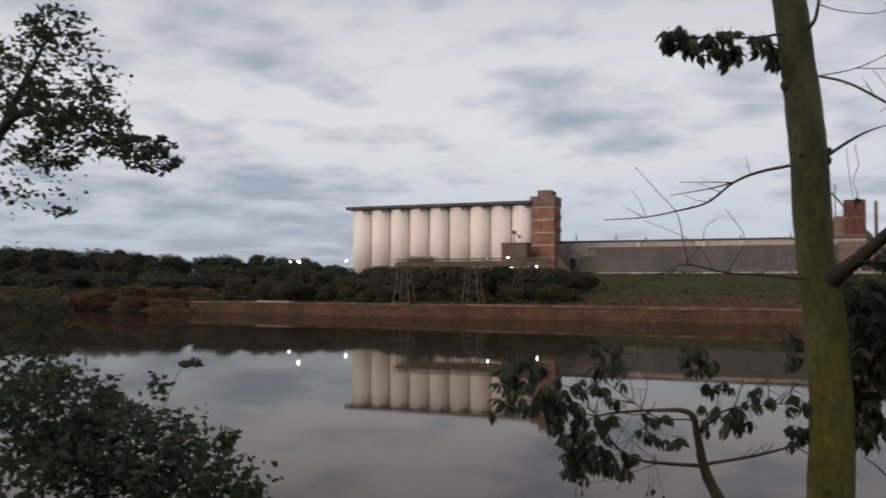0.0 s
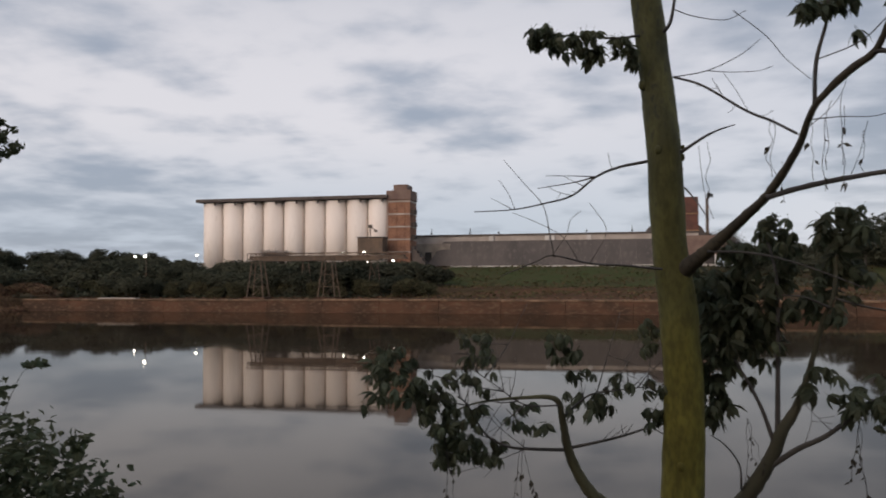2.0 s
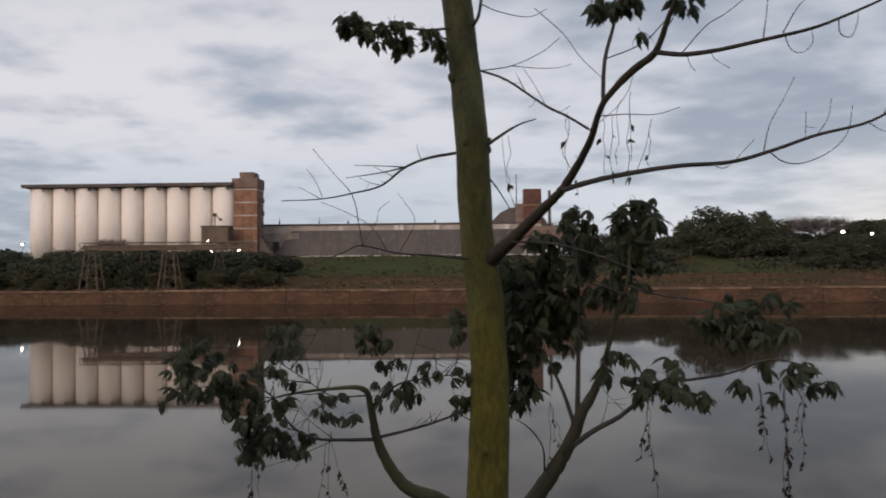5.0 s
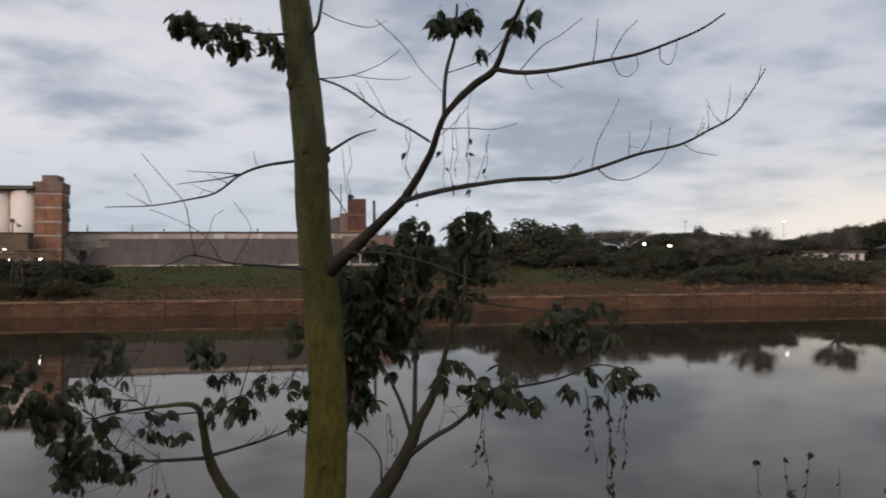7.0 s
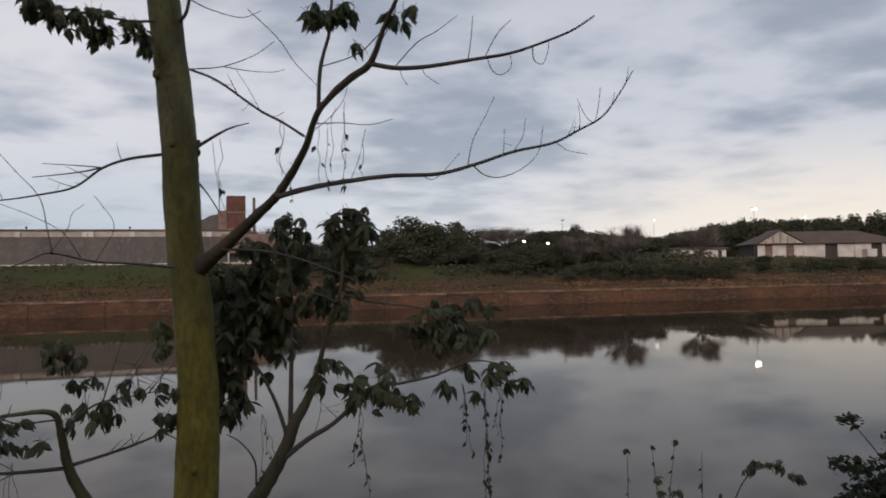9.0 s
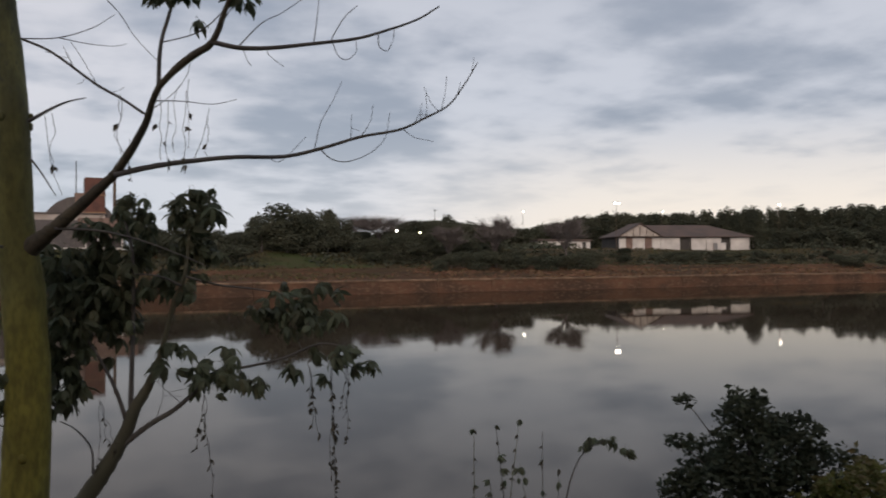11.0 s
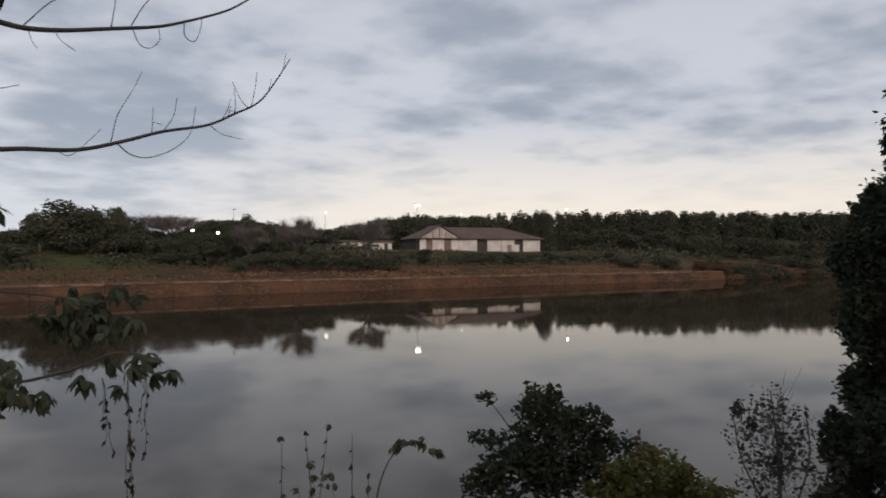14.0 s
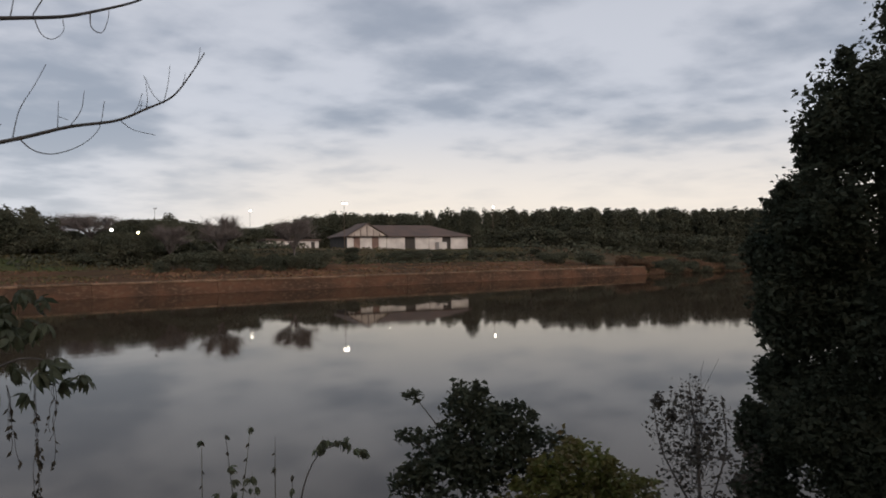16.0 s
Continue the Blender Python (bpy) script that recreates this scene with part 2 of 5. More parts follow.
M_straw = material("straw_grass", (0.175, 0.105, 0.064), (0.115, 0.072, 0.046), 0.2, 0.9, 0.0, spec=0.05, vary=0.1)
M_weed = material("weedy_grass", (0.07, 0.07, 0.034), (0.088, 0.07, 0.04), 0.2, 0.9, 0.0, spec=0.05, vary=0.1)

M_water = bpy.data.materials.new("river_water")
M_water.use_nodes = True
wt, wtl = M_water.node_tree.nodes, M_water.node_tree.links
wt.remove(wt["Principled BSDF"])
murk, mirror, fres, both_w = wt.new("ShaderNodeBsdfDiffuse"), wt.new("ShaderNodeBsdfGlossy"), wt.new("ShaderNodeFresnel"), wt.new("ShaderNodeMixShader")
murk.inputs["Color"].default_value = (0.05, 0.036, 0.026, 1)
mirror.inputs["Color"].default_value, mirror.inputs["Roughness"].default_value = (0.755, 0.744, 0.71, 1), 0.03
fres.inputs["IOR"].default_value = 1.33
wtl.new(fres.outputs[0], both_w.inputs[0])
wtl.new(murk.outputs[0], both_w.inputs[1])
wtl.new(mirror.outputs[0], both_w.inputs[2])
wtl.new(both_w.outputs[0], wt["Material Output"].inputs[0])
wgeo = wt.new("ShaderNodeNewGeometry")
wmap = wt.new("ShaderNodeMapping")
wmap.inputs["Scale"].default_value = (0.25, 1.0, 1.0)
wtl.new(wgeo.outputs["Position"], wmap.inputs[0])
wtex = wt.new("ShaderNodeTexNoise")
wtex.inputs["Scale"].default_value, wtex.inputs["Detail"].default_value = 0.35, 3
wtl.new(wmap.outputs[0], wtex.inputs["Vector"])
wbump = wt.new("ShaderNodeBump")
wbump.inputs["Strength"].default_value, wbump.inputs["Distance"].default_value = 0.25, 0.012
wtl.new(wtex.outputs["Fac"], wbump.inputs["Height"])
wtl.new(wbump.outputs[0], mirror.inputs["Normal"])
wtl.new(wbump.outputs[0], fres.inputs["Normal"])
# calm lanes and faintly ruffled patches
wlane = wt.new("ShaderNodeTexNoise")
wlane.inputs["Scale"].default_value, wlane.inputs["Detail"].default_value = 0.09, 4
wtl.new(wmap.outputs[0], wlane.inputs["Vector"])
wrough = wt.new("ShaderNodeMapRange")
for i, v in ((1, 0.42), (2, 0.62), (3, 0.022), (4, 0.042)):
    wrough.inputs[i].default_value = v
wtl.new(wlane.outputs["Fac"], wrough.inputs[0])
wtl.new(wrough.outputs[0], mirror.inputs["Roughness"])


# ---- shape helpers ----
def mesh_of(name, verts, faces, mats, smooth=False):
    me = bpy.data.meshes.new(name)
    me.from_pydata(verts, [], faces)
    for m in (mats if isinstance(mats, (list, tuple)) else [mats]):
        me.materials.append(m)
    if smooth:
        me.polygons.foreach_set("use_smooth", [True] * len(me.polygons))
    me.update()
    return me


def part(name, bm, mat, parent, label=""):
    me = bpy.data.meshes.new(name)
    bm.to_mesh(me)
    bm.free()
    me.materials.append(mat)
    return child(name, me, parent, label)


def child(name, me, parent, label="", m=None):
    ob = new(name, me)
    ob.parent = parent
    if m is not None:
        ob.matrix_basis = m
    if label:
        ob["label"] = label
    return ob


def thing(name, label, category, m=None, group="", kind=""):
    ob = tagged(new(name), label, category, group, kind)
    ob.empty_display_size = 0.2
    if m is not None:
        ob.matrix_basis = m
    return ob


def box(bm, x0, x1, y0, y1, z0, z1, bevel=0.0):
    r = bmesh.ops.create_cube(bm, size=1.0)
    vs = r["verts"]
    bmesh.ops.scale(bm, vec=(x1 - x0, y1 - y0, z1 - z0), verts=vs)
    bmesh.ops.translate(bm, vec=((x0 + x1) / 2, (y0 + y1) / 2, (z0 + z1) / 2), verts=vs)
    if bevel:
        es = list({e for v in vs for e in v.link_edges})
        bmesh.ops.bevel(bm, geom=es, offset=bevel, segments=1, affect="EDGES")
    return bm


def bar(bm, a, b, r, segs=6, r2=None):
    """A round bar from a to b."""
    a, b = Vector(a), Vector(b)
    d = b - a
    m = Matrix.Translation((a + b) / 2) @ d.to_track_quat("Z", "Y").to_matrix().to_4x4()
    bmesh.ops.create_cone(bm, cap_ends=True, segments=segs, radius1=r, radius2=r if r2 is None else r2, depth=d.length, matrix=m)
    return bm


def spline(rows, steps):
    """Catmull-Rom through rows of x, y, z, radius."""
    p = [Vector(r) for r in rows]
    p = [p[0] * 2 - p[1]] + p + [p[-1] * 2 - p[-2]]
    res = []
    for i in range(1, len(p) - 2):
        for k in range(steps):
            t = k / steps
            a, b, c, d = p[i - 1], p[i], p[i + 1], p[i + 2]
            res.append(0.5 * ((2 * b) + (c - a) * t + (2 * a - 5 * b + 4 * c - d) * t * t + (3 * b - a - 3 * c + d) * t ** 3))
    res.append(p[-2])
    return res


def tube_data(rows, segs=8, steps=3, lump=0.0, rng=None):
    pts = [Vector(r) for r in rows]
    if steps > 1:
        pts = spline(rows, steps)
    verts, faces = [], []
    for i, p in enumerate(pts):
        a, b = pts[max(i - 1, 0)], pts[min(i + 1, len(pts) - 1)]
        d = (b - a).to_3d().normalized()
        u = d.cross(Vector((0.3, 1, 0.1))).normalized()
        v = d.cross(u)
        for s in range(segs):
            g = 2 * math.pi * s / segs
            r = max(p[3], 0.0011)
            if lump:
                q = Vector(p[:3]) * (0.35 / max(p[3], 0.01)) + u * math.cos(g) + v * math.sin(g)
                r *= 1 + lump * min(1.0, p[3] / 0.014) ** 2 * (noise.noise(q * 0.6) + 0.6 * noise.noise(q * 1.7)) * 1.4
            verts.append(Vector(p[:3]) + u * (math.cos(g) * r) + v * (math.sin(g) * r))
    n = len(pts)
    for i in range(n - 1):
        for s in range(segs):
            s2 = (s + 1) % segs
            faces.append((i * segs + s, i * segs + s2, (i + 1) * segs + s2, (i + 1) * segs + s))
    faces.append(tuple(range(segs))[::-1])
    faces.append(tuple(range((n - 1) * segs, n * segs)))
    return verts, faces


def tube(name, rows, mat, parent, segs=8, steps=3, label="", lump=0.0):
    v, fa = tube_data(rows, segs, steps, lump, random.Random(len(name)))
    return child(name, mesh_of(name, v, fa, mat, True), parent, label)


def merge(dst, src):
    o = len(dst[0])
    dst[0].extend(src[0])
    dst[1].extend(tuple(i + o for i in fa) for fa in src[1])


# ---- ground, river, quay ----
QUAY_L, QUAY_R = -128.0, 227.0


def bank_y(x):
    return 150 - 0.07 * max(-400.0, min(400.0, x))


def smooth(a, b, x):
    t = max(0.0, min(1.0, (x - a) / (b - a)))
    return t * t * (3 - 2 * t)


def wob(x, y, s, k):
    return noise.noise(Vector((x / s, y / s, k)))


def far_height(x, d):
    quay = smooth(QUAY_L - 6, QUAY_L + 2, x) * (1 - smooth(QUAY_R - 2, QUAY_R + 8, x))
    natural = -2 + 4.8 * smooth(-5, 9, d)
    built = -2 + 4.5 * smooth(0.6, 1.0, d)
    z = natural + (built - natural) * quay
    z += 1.0 * smooth(9, 26, d) + 0.9 * smooth(27, 30, d) + 4.9 * smooth(32, 68, d)
    if d > 3:
        z += 0.25 * wob(x, d, 9, 1) * smooth(3, 12, d) + 0.7 * wob(x, d, 60, 2) * smooth(20, 60, d)
    return z


def near_height(x, y):
    # the bank juts out where the camera stands and falls away on either hand
    y2 = y + 2.0 * max(0.0, x - 4.0) * (x < 400) + 0.8 * max(0.0, -x - 6.0) * (x > -400)
    z = 5.0 - 7.0 * smooth(1.0, 19.0, y2 if -60 < x < 60 else 30 + y * 0.0 if y > -30 else y)
    if -60 < x < 60 and y > -3:
        z -= 1.4 * smooth(4.6, 6.6, x)
    return z + (0.08 * wob(x, y, 2.5, 3) if abs(x) < 60 and -30 < y < 15 else 0)


def ground_z(x, y):
    d = y - bank_y(x)
    return far_height(x, d) if d > -40 else near_height(x, y)


xs = [-4000, -2000, -1200, -800, -600, -500] + [-400 + 5 * i for i in range(161)] + [500, 600, 800, 1200, 2000, 4000]
xs = sorted(xs + [-30 + 1.5 * i for i in range(41) if (-30 + 1.5 * i) % 5])
near_ys = [-3000, -1000, -300, -120, -60, -30, -15, -8, -4, -2, -1, 0, 1, 2, 3, 4, 5, 6, 7, 8, 10, 12, 14, 17, 20, 40, 80]
far_ds = [-9, -6, -4, -2, 0, 0.6, 0.8, 1.0, 2, 4, 6, 9, 12, 15, 18, 21, 24, 26, 27, 28, 29, 30, 32, 35, 38, 42, 46, 50, 54, 58, 62, 66, 70, 76, 84, 100, 130, 180, 300, 600, 1200, 3800]
gv, gf, gm = [], [], []
ny = len(near_ys) + len(far_ds)
for x in xs:
    for y in near_ys:
        gv.append((x, y, near_height(x, y)))
    for d in far_ds:
        gv.append((x, bank_y(x) + d, far_height(x, d)))
for i in range(len(xs) - 1):
    for j in range(ny - 1):
        gf.append((i * ny + j, (i + 1) * ny + j, (i + 1) * ny + j + 1, i * ny + j + 1))
        d = far_ds[j - len(near_ys)] if j >= len(near_ys) else -99
        xc = xs[i] + 12 * wob(xs[i], d, 14, 6)
        edge = 34 + 8 * wob(xs[i], d, 25, 5)
        gm.append(1 if 0 <= d < edge and QUAY_L - 4 < xs[i] < QUAY_R else (2 if 30 < d < 80 and (-50 < xc < 12 or 52 < xc < 68) else 0))
ground = new("ground", mesh_of("ground", gv, gf, [M_ground, M_dirt, M_grass], True))
ground.data.polygons.foreach_set("material_index", gm)
tagged(ground, "earth river banks with grass and bare red soil", "ground", kind="structure")

wv, wf = [], []
for x in xs:
    wv += [(x, -28.0, 0.0), (x, 80.0, 0.0), (x, bank_y(x) + 6, 0.0)]
for i in range(len(xs) - 1):
    for j in range(2):
        wf.append((i * 3 + j, i * 3 + 3 + j, i * 3 + 4 + j, i * 3 + 1 + j))
tagged(new("water", mesh_of("water", wv, wf, M_water, True)), "calm brown river mirroring the cloudy sky", "water", kind="structure")

quay = thing("quay_wall", "low reddish stone quay wall with pale coping along the river", "quay wall", kind="structure")
prof = [(-1.3, -1.5), (-0.35, 2.25), (0.9, 2.25), (0.9, -1.5)]
LEN = 11.78
panel_me = mesh_of("panel", [(x, py, pz) for x in (0.0, LEN) for py, pz in prof],
                   [(0, 1, 2, 3), (7, 6, 5, 4), (0, 4, 5, 1), (1, 5, 6, 2), (2, 6, 7, 3), (3, 7, 4, 0)], M_quay)
cop = bmesh.new()
box(cop, 0, LEN, -0.5, 1.4, 2.25, 2.62, 0.06)
cop_me = bpy.data.meshes.new("coping_stone")
cop.to_mesh(cop_me)
cop.free()
cop_me.materials.append(M_coping)
ledge = bmesh.new()
box(ledge, 0, LEN, -1.55, -1.0, -0.4, 0.16, 0.04)
ledge_me = bpy.data.meshes.new("footing")
ledge.to_mesh(ledge_me)
ledge.free()
ledge_me.materials.append(M_quay)
rq = random.Random(4)
for i in range(30):
    x = QUAY_L + i * 11.82
    m = Matrix.Translation((x, bank_y(x), rq.uniform(-0.06, 0.06))) @ Matrix.Rotation(math.atan(-0.07), 4, "Z")
    child("panel", panel_me, quay, m=m)
    child("coping_stone", cop_me, quay, m=m)
    child("footing", ledge_me, quay, m=m)


slab_thing = thing("concrete_slab", "pale concrete slab lying on the quay edge", "slab", pose(-104.4, bank_y(-104.4) + 0.5, 2.6, 0, 0, -4))
sb = bmesh.new()
box(sb, -4.6, 4.6, -0.7, 0.9, 0.0, 0.22, 0.03)
part("slab", sb, M_pale, slab_thing)


# ---- silo works ----
def silos():
    n, x0, step, yc, r, zb, zt = 9, -114.2, 6.0, 213.6, 2.98, 8.6, 28.2
    block = thing("grain_silo_block", "row of nine cream concrete grain silos under a dark flat roof", "silo", pose(x0, yc, zb))
    cyl = bmesh.new()
    bmesh.ops.create_cone(cyl, cap_ends=True, segments=40, radius1=r, radius2=r, depth=zt - zb - 0.5)
    for fa in cyl.faces:
        fa.smooth = len(fa.verts) == 4
    cyl_me = bpy.data.meshes.new("silo_cylinder")
    cyl.to_mesh(cyl_me)
    cyl.free()
    cyl_me.materials.append(M_silo)
    rng = random.Random(8)
    for i in range(n):
        child("silo_cylinder", cyl_me, block, m=pose(r + 0.02 + step * i, 0, (zt - zb) / 2 - 0.25, 0, 0, rng.uniform(0, 360)))
        # dark block standing in for shading at the silo's rounded top corner
        b = bmesh.new()
        box(b, r + step * i + 1.35, r + step * i + 1.7, -3.1, -2.75, zt - zb - 1.2, zt - zb - 0.2)
        part("roof_bracket", b, M_slab, block)
    for i in range(n - 1):
        b = bmesh.new()
        box(b, r + step * i + 2.62, r + step * i + 3.42, -0.9, 0.9, 0, zt - zb - 0.4)
        part("joint_pier", b, M_conc, block)
    b = bmesh.new()
    box(b, -0.9, n * step + 0.1, -3.7, 4.2, zt - zb - 0.3, zt - zb + 0.55, 0.05)
    part("roof_slab", b, M_slab, block, "dark weathered roof slab")
    b = bmesh.new()
    box(b, 0, n * step, -2.6, 2.9, -0.6, 2.6)
    part("plinth", b, M_conc, block)
    for i in range(7):
        b = bmesh.new()
        box(b, 8 + i * 6.0, 10.6 + i * 6.0, -3.6, -2.4, 0.2, 3.3, 0.05)
        part("outlet_hood", b, M_white if i in (1, 4, 5) else M_conc, block)


def tower():
    t = thing("elevator_tower", "red brick elevator tower with concrete bands and balconies", "tower", pose(-60.2, 211.2, 8.6))
    w, d, h = 6.1, 7.0, 21.0
    b = bmesh.new()
    box(b, 0.05, w - 0.05, 0.05, d, 0, h, 0.05)
    part("brick_core", b, M_brick, t)
    z = 1.4
    for k in range(6):
        b = bmesh.new()
        box(b, -0.04, w + 0.04, -0.1, d, z, z + 0.42, 0.03)
        part("concrete_band", b, M_pale, t)
        z += 3.35
    for x in (0.0, 2.15, 4.3, w - 0.4):
        b = bmesh.new()
        box(b, x, x + 0.38, -0.06, 0.4, 0, h, 0.03)
        part("corner_pier", b, M_brick, t)
    b = bmesh.new()
    box(b, -0.35, w + 0.2, -0.3, d, h - 2.2, h + 0.25, 0.06)
    part("head_cornice", b, M_head, t, "stained brown head")
    b = bmesh.new()
    box(b, 1.4, w - 1.0, 0.6, d - 0.8, h, h + 1.9, 0.06)
    part("lift_room", b, M_head, t)
    for k in range(3):
        bz = 8.4 + k * 3.35
        b = bmesh.new()
        box(b, w, w + 1.0, 1.0, 3.6, bz, bz + 0.2)
        box(b, w + 0.85, w + 1.0, 1.0, 3.6, bz + 0.2, bz + 1.1)
        box(b, w, w + 1.0, 1.0, 1.12, bz + 0.2, bz + 1.1)
        part("balcony", b, M_slab, t)
    b = bmesh.new()
    for i in range(6):
        box(b, w + i * 0.75, w + (i + 1) * 0.75, 1.0, 3.2, 0.3, 6.6 - i * 1.0)
    part("chute_housing", b, M_slab, t)


def bunker():
    t = thing("loading_bin", "brown concrete loading bin with a hoist on top", "bin", pose(-63.0, 206.5, 8.8))
    b = bmesh.new()
    box(b, -3.4, 3.4, -2.2, 2.2, 4.3, 8.3, 0.15)
    part("bin_body", b, M_rust, t)
    for x in (-3.0, 3.0):
        for y in (-1.8, 1.8):
            b = bmesh.new()
            bar(b, (x, y, -0.4), (x, y, 4.4), 0.25)
            part("leg", b, M_conc, t)
    b = bmesh.new()
    box(b, -3.55, 3.55, -2.35, 2.35, 8.3, 8.55)
    part("rim", b, M_slab, t)
    b = bmesh.new()
    bar(b, (-0.6, 0, 8.5), (-0.6, 0, 11.6), 0.16)
    bar(b, (-0.6, 0, 11.3), (0.9, 0, 10.3), 0.12)
    box(b, -1.0, -0.2, -0.4, 0.4, 11.0, 11.8)
    box(b, 0.5, 1.2, -0.3, 0.3, 9.9, 10.4)
    part("hoist", b, M_slab, t)


def conveyor():
    t = thing("conveyor_bridge", "rusty conveyor bridge on lattice trestles above the quay", "conveyor", pose(-76.0, 161, 0))
    base = ground_z(-70, 161)
    b = bmesh.new()
    box(b, 0, 34, -0.9, 0.9, 10.55, 10.85)
    for k in range(18):
        x = k * 2.0
        for y in (-0.9, 0.9):
            box(b, x - 0.05, x + 0.05, y - 0.05, y + 0.05, 10.85, 11.9)
    for y in (-0.9, 0.9):
        box(b, 0, 34, y - 0.05, y + 0.05, 11.8, 11.95)
        for k in range(17):
            bar(b, (k * 2.0, y, 10.85), (k * 2.0 + 2.0, y, 11.85), 0.04, 4)
    part("truss", b, M_rust, t)
    for k in range(9):
        b = bmesh.new()
        box(b, 0.4 + k * 3.7, 4.0 + k * 3.7, -0.7, 0.7, 10.9, 11.35, 0.03)
        part("belt_casing", b, M_rust, t)
    b = bmesh.new()
    box(b, -0.5, 26, 8, 10, 10.5, 11.6)
    part("rear_gallery", b, M_rust, t)
    for x in (2.0, 17.5):
        b = bmesh.new()
        for sx in (-1, 1):
            for y in (-1.1, 1.1):
                bar(b, (x + sx * 1.9, y * 1.5, base - 0.3), (x + sx * 0.9, y * 0.8, 10.6), 0.12)
        for k in range(3):
            za, zb2 = base + k * 2.5, base + (k + 1) * 2.5
            wa = 1.9 - (za - base) / (10.6 - base)
            wb2 = 1.9 - (zb2 - base) / (10.6 - base)
            for y in (-1.2, 1.2):
                bar(b, (x - wa, y, za), (x + wb2, y, zb2), 0.05, 4)
                bar(b, (x - wb2, y, zb2), (x + wb2, y, zb2), 0.06, 4)
        part("trestle", b, M_rust, t)
        b = bmesh.new()
        box(b, x - 2.4, x + 2.4, -2.2, 2.2, base - 0.5, base + 0.35, 0.06)
        part("footing", b, M_quay, t)
    for x in (9.0, 24.5):
        b = bmesh.new()
        zb3 = ground_z(-76 + x, 170) - 0.3
        for sx in (-1, 1):
            bar(b, (x + sx * 1.6, 9, zb3), (x + sx * 0.6, 9, 10.5), 0.1)
            bar(b, (x - sx * 1.6, 9, zb3), (x + sx * 0.8, 9, 10.0), 0.05, 4)
        part("trestle", b, M_rust, t)


def shed():
    t = thing("long_shed", "long low industrial shed with grey sheet wall and pale parapet", "shed", pose(0, 0, 9.2))
    xa, xb, yw = -48.0, 24.0, 222.0
    w = 4.0
    n = int((xb - xa) / w)
    sv = [(x, py, pz) for x in (0.0, w - 0.015) for py, pz in ((0, 0.75), (2.2, 7.4), (2.4, 7.4), (0.2, 0.75))]
    sheet = mesh_of("wall_sheet", sv, [(0, 4, 5, 1), (1, 5, 6, 2), (2, 6, 7, 3), (3, 7, 4, 0), (0, 1, 2, 3), (7, 6, 5, 4)], M_grey)
    for i in range(n):
        child("wall_sheet", sheet, t, m=pose(xa + i * w, yw, random.uniform(-0.06, 0.06)))
    b = bmesh.new()
    box(b, xa + 2, xb, yw - 0.15, yw + 0.3, -0.5, 0.72)
    part("base_wall", b, M_white, t, "whitewashed base wall")
    b = bmesh.new()
    box(b, -58.0, xb - 4, 227.0, 227.6, 0, 9.1)
    part("rear_wall", b, M_pale, t)
    b = bmesh.new()
    box(b, -58.2, xb - 4, 226.7, 227.9, 9.1, 9.55, 0.04)
    part("parapet", b, M_slab, t)
    b = bmesh.new()
    box(b, -57.5, -46, 223.5, 227.0, -0.3, 6.9)
    part("annex", b, M_conc, t)
    v = [(xa - 4.5, yw + 0.3, 0.7), (xa, yw, 0.75), (xa, yw + 2.2, 7.4), (xa - 4.5, yw + 0.6, 0.7), (xa, yw + 0.3, 0.75), (xa, yw + 2.5, 7.4)]
    child("end_slope", mesh_of("end_slope", v, [(0, 1, 2), (5, 4, 3), (0, 2, 5, 3), (1, 0, 3, 4)], M_grey), t)
    for k in range(3):
        b = bmesh.new()
        box(b, -56.0 + k * 3.0, -54.2 + k * 3.0, 223.38, 223.6, 1.2, 4.6)
        part("opening", b, M_dark, t)
    b = bmesh.new()
    box(b, xa, xb, yw + 2.3, 227.0, 7.3, 7.55)
    part("flat_roof", b, M_grey, t)
    rng = random.Random(2)
    for x in (-35.5, -20.2, -18.8, -9.0, 10.0):
        b = bmesh.new()
        box(b, x, x + 1.2, 226.2, 226.95, 7.6, 8.9, 0.03)
        part("vent_hood", b, M_white, t, "small white vent hood")
    for x in (-52.0, -41.0, -33.0, -9.0, 3.0):
        b = bmesh.new()
        bar(b, (x, 227.3, 9.5), (x, 227.3, 9.5 + rng.uniform(0.8, 2.0)), 0.09)
        bmesh.ops.create_icosphere(b, subdivisions=1, radius=0.3, matrix=Matrix.Translation((x, 227.3, 10.0)))
        part("roof_vent", b, M_dark, t)
    b = bmesh.new()
    bmesh.ops.create_cone(b, cap_ends=True, segments=20, radius1=9.0, radius2=9.0, depth=16, matrix=Matrix.Translation((14, 236, 4.8)) @ Matrix.Rotation(math.pi / 2, 4, "X"))
    part("vault_roof", b, M_grey, t, "dark vaulted roof")
    b = bmesh.new()
    box(b, 13.5, 27.0, 220.0, 226.0, 3.0, 8.0, 0.05)
    part("end_block", b, M_head, t)
    for k in range(5):
        b = bmesh.new()
        bar(b, (15 + k * 2.8, 219.9, -0.5), (15 + k * 2.8, 219.9, 3.1), 0.22)
        part("post", b, M_white, t)


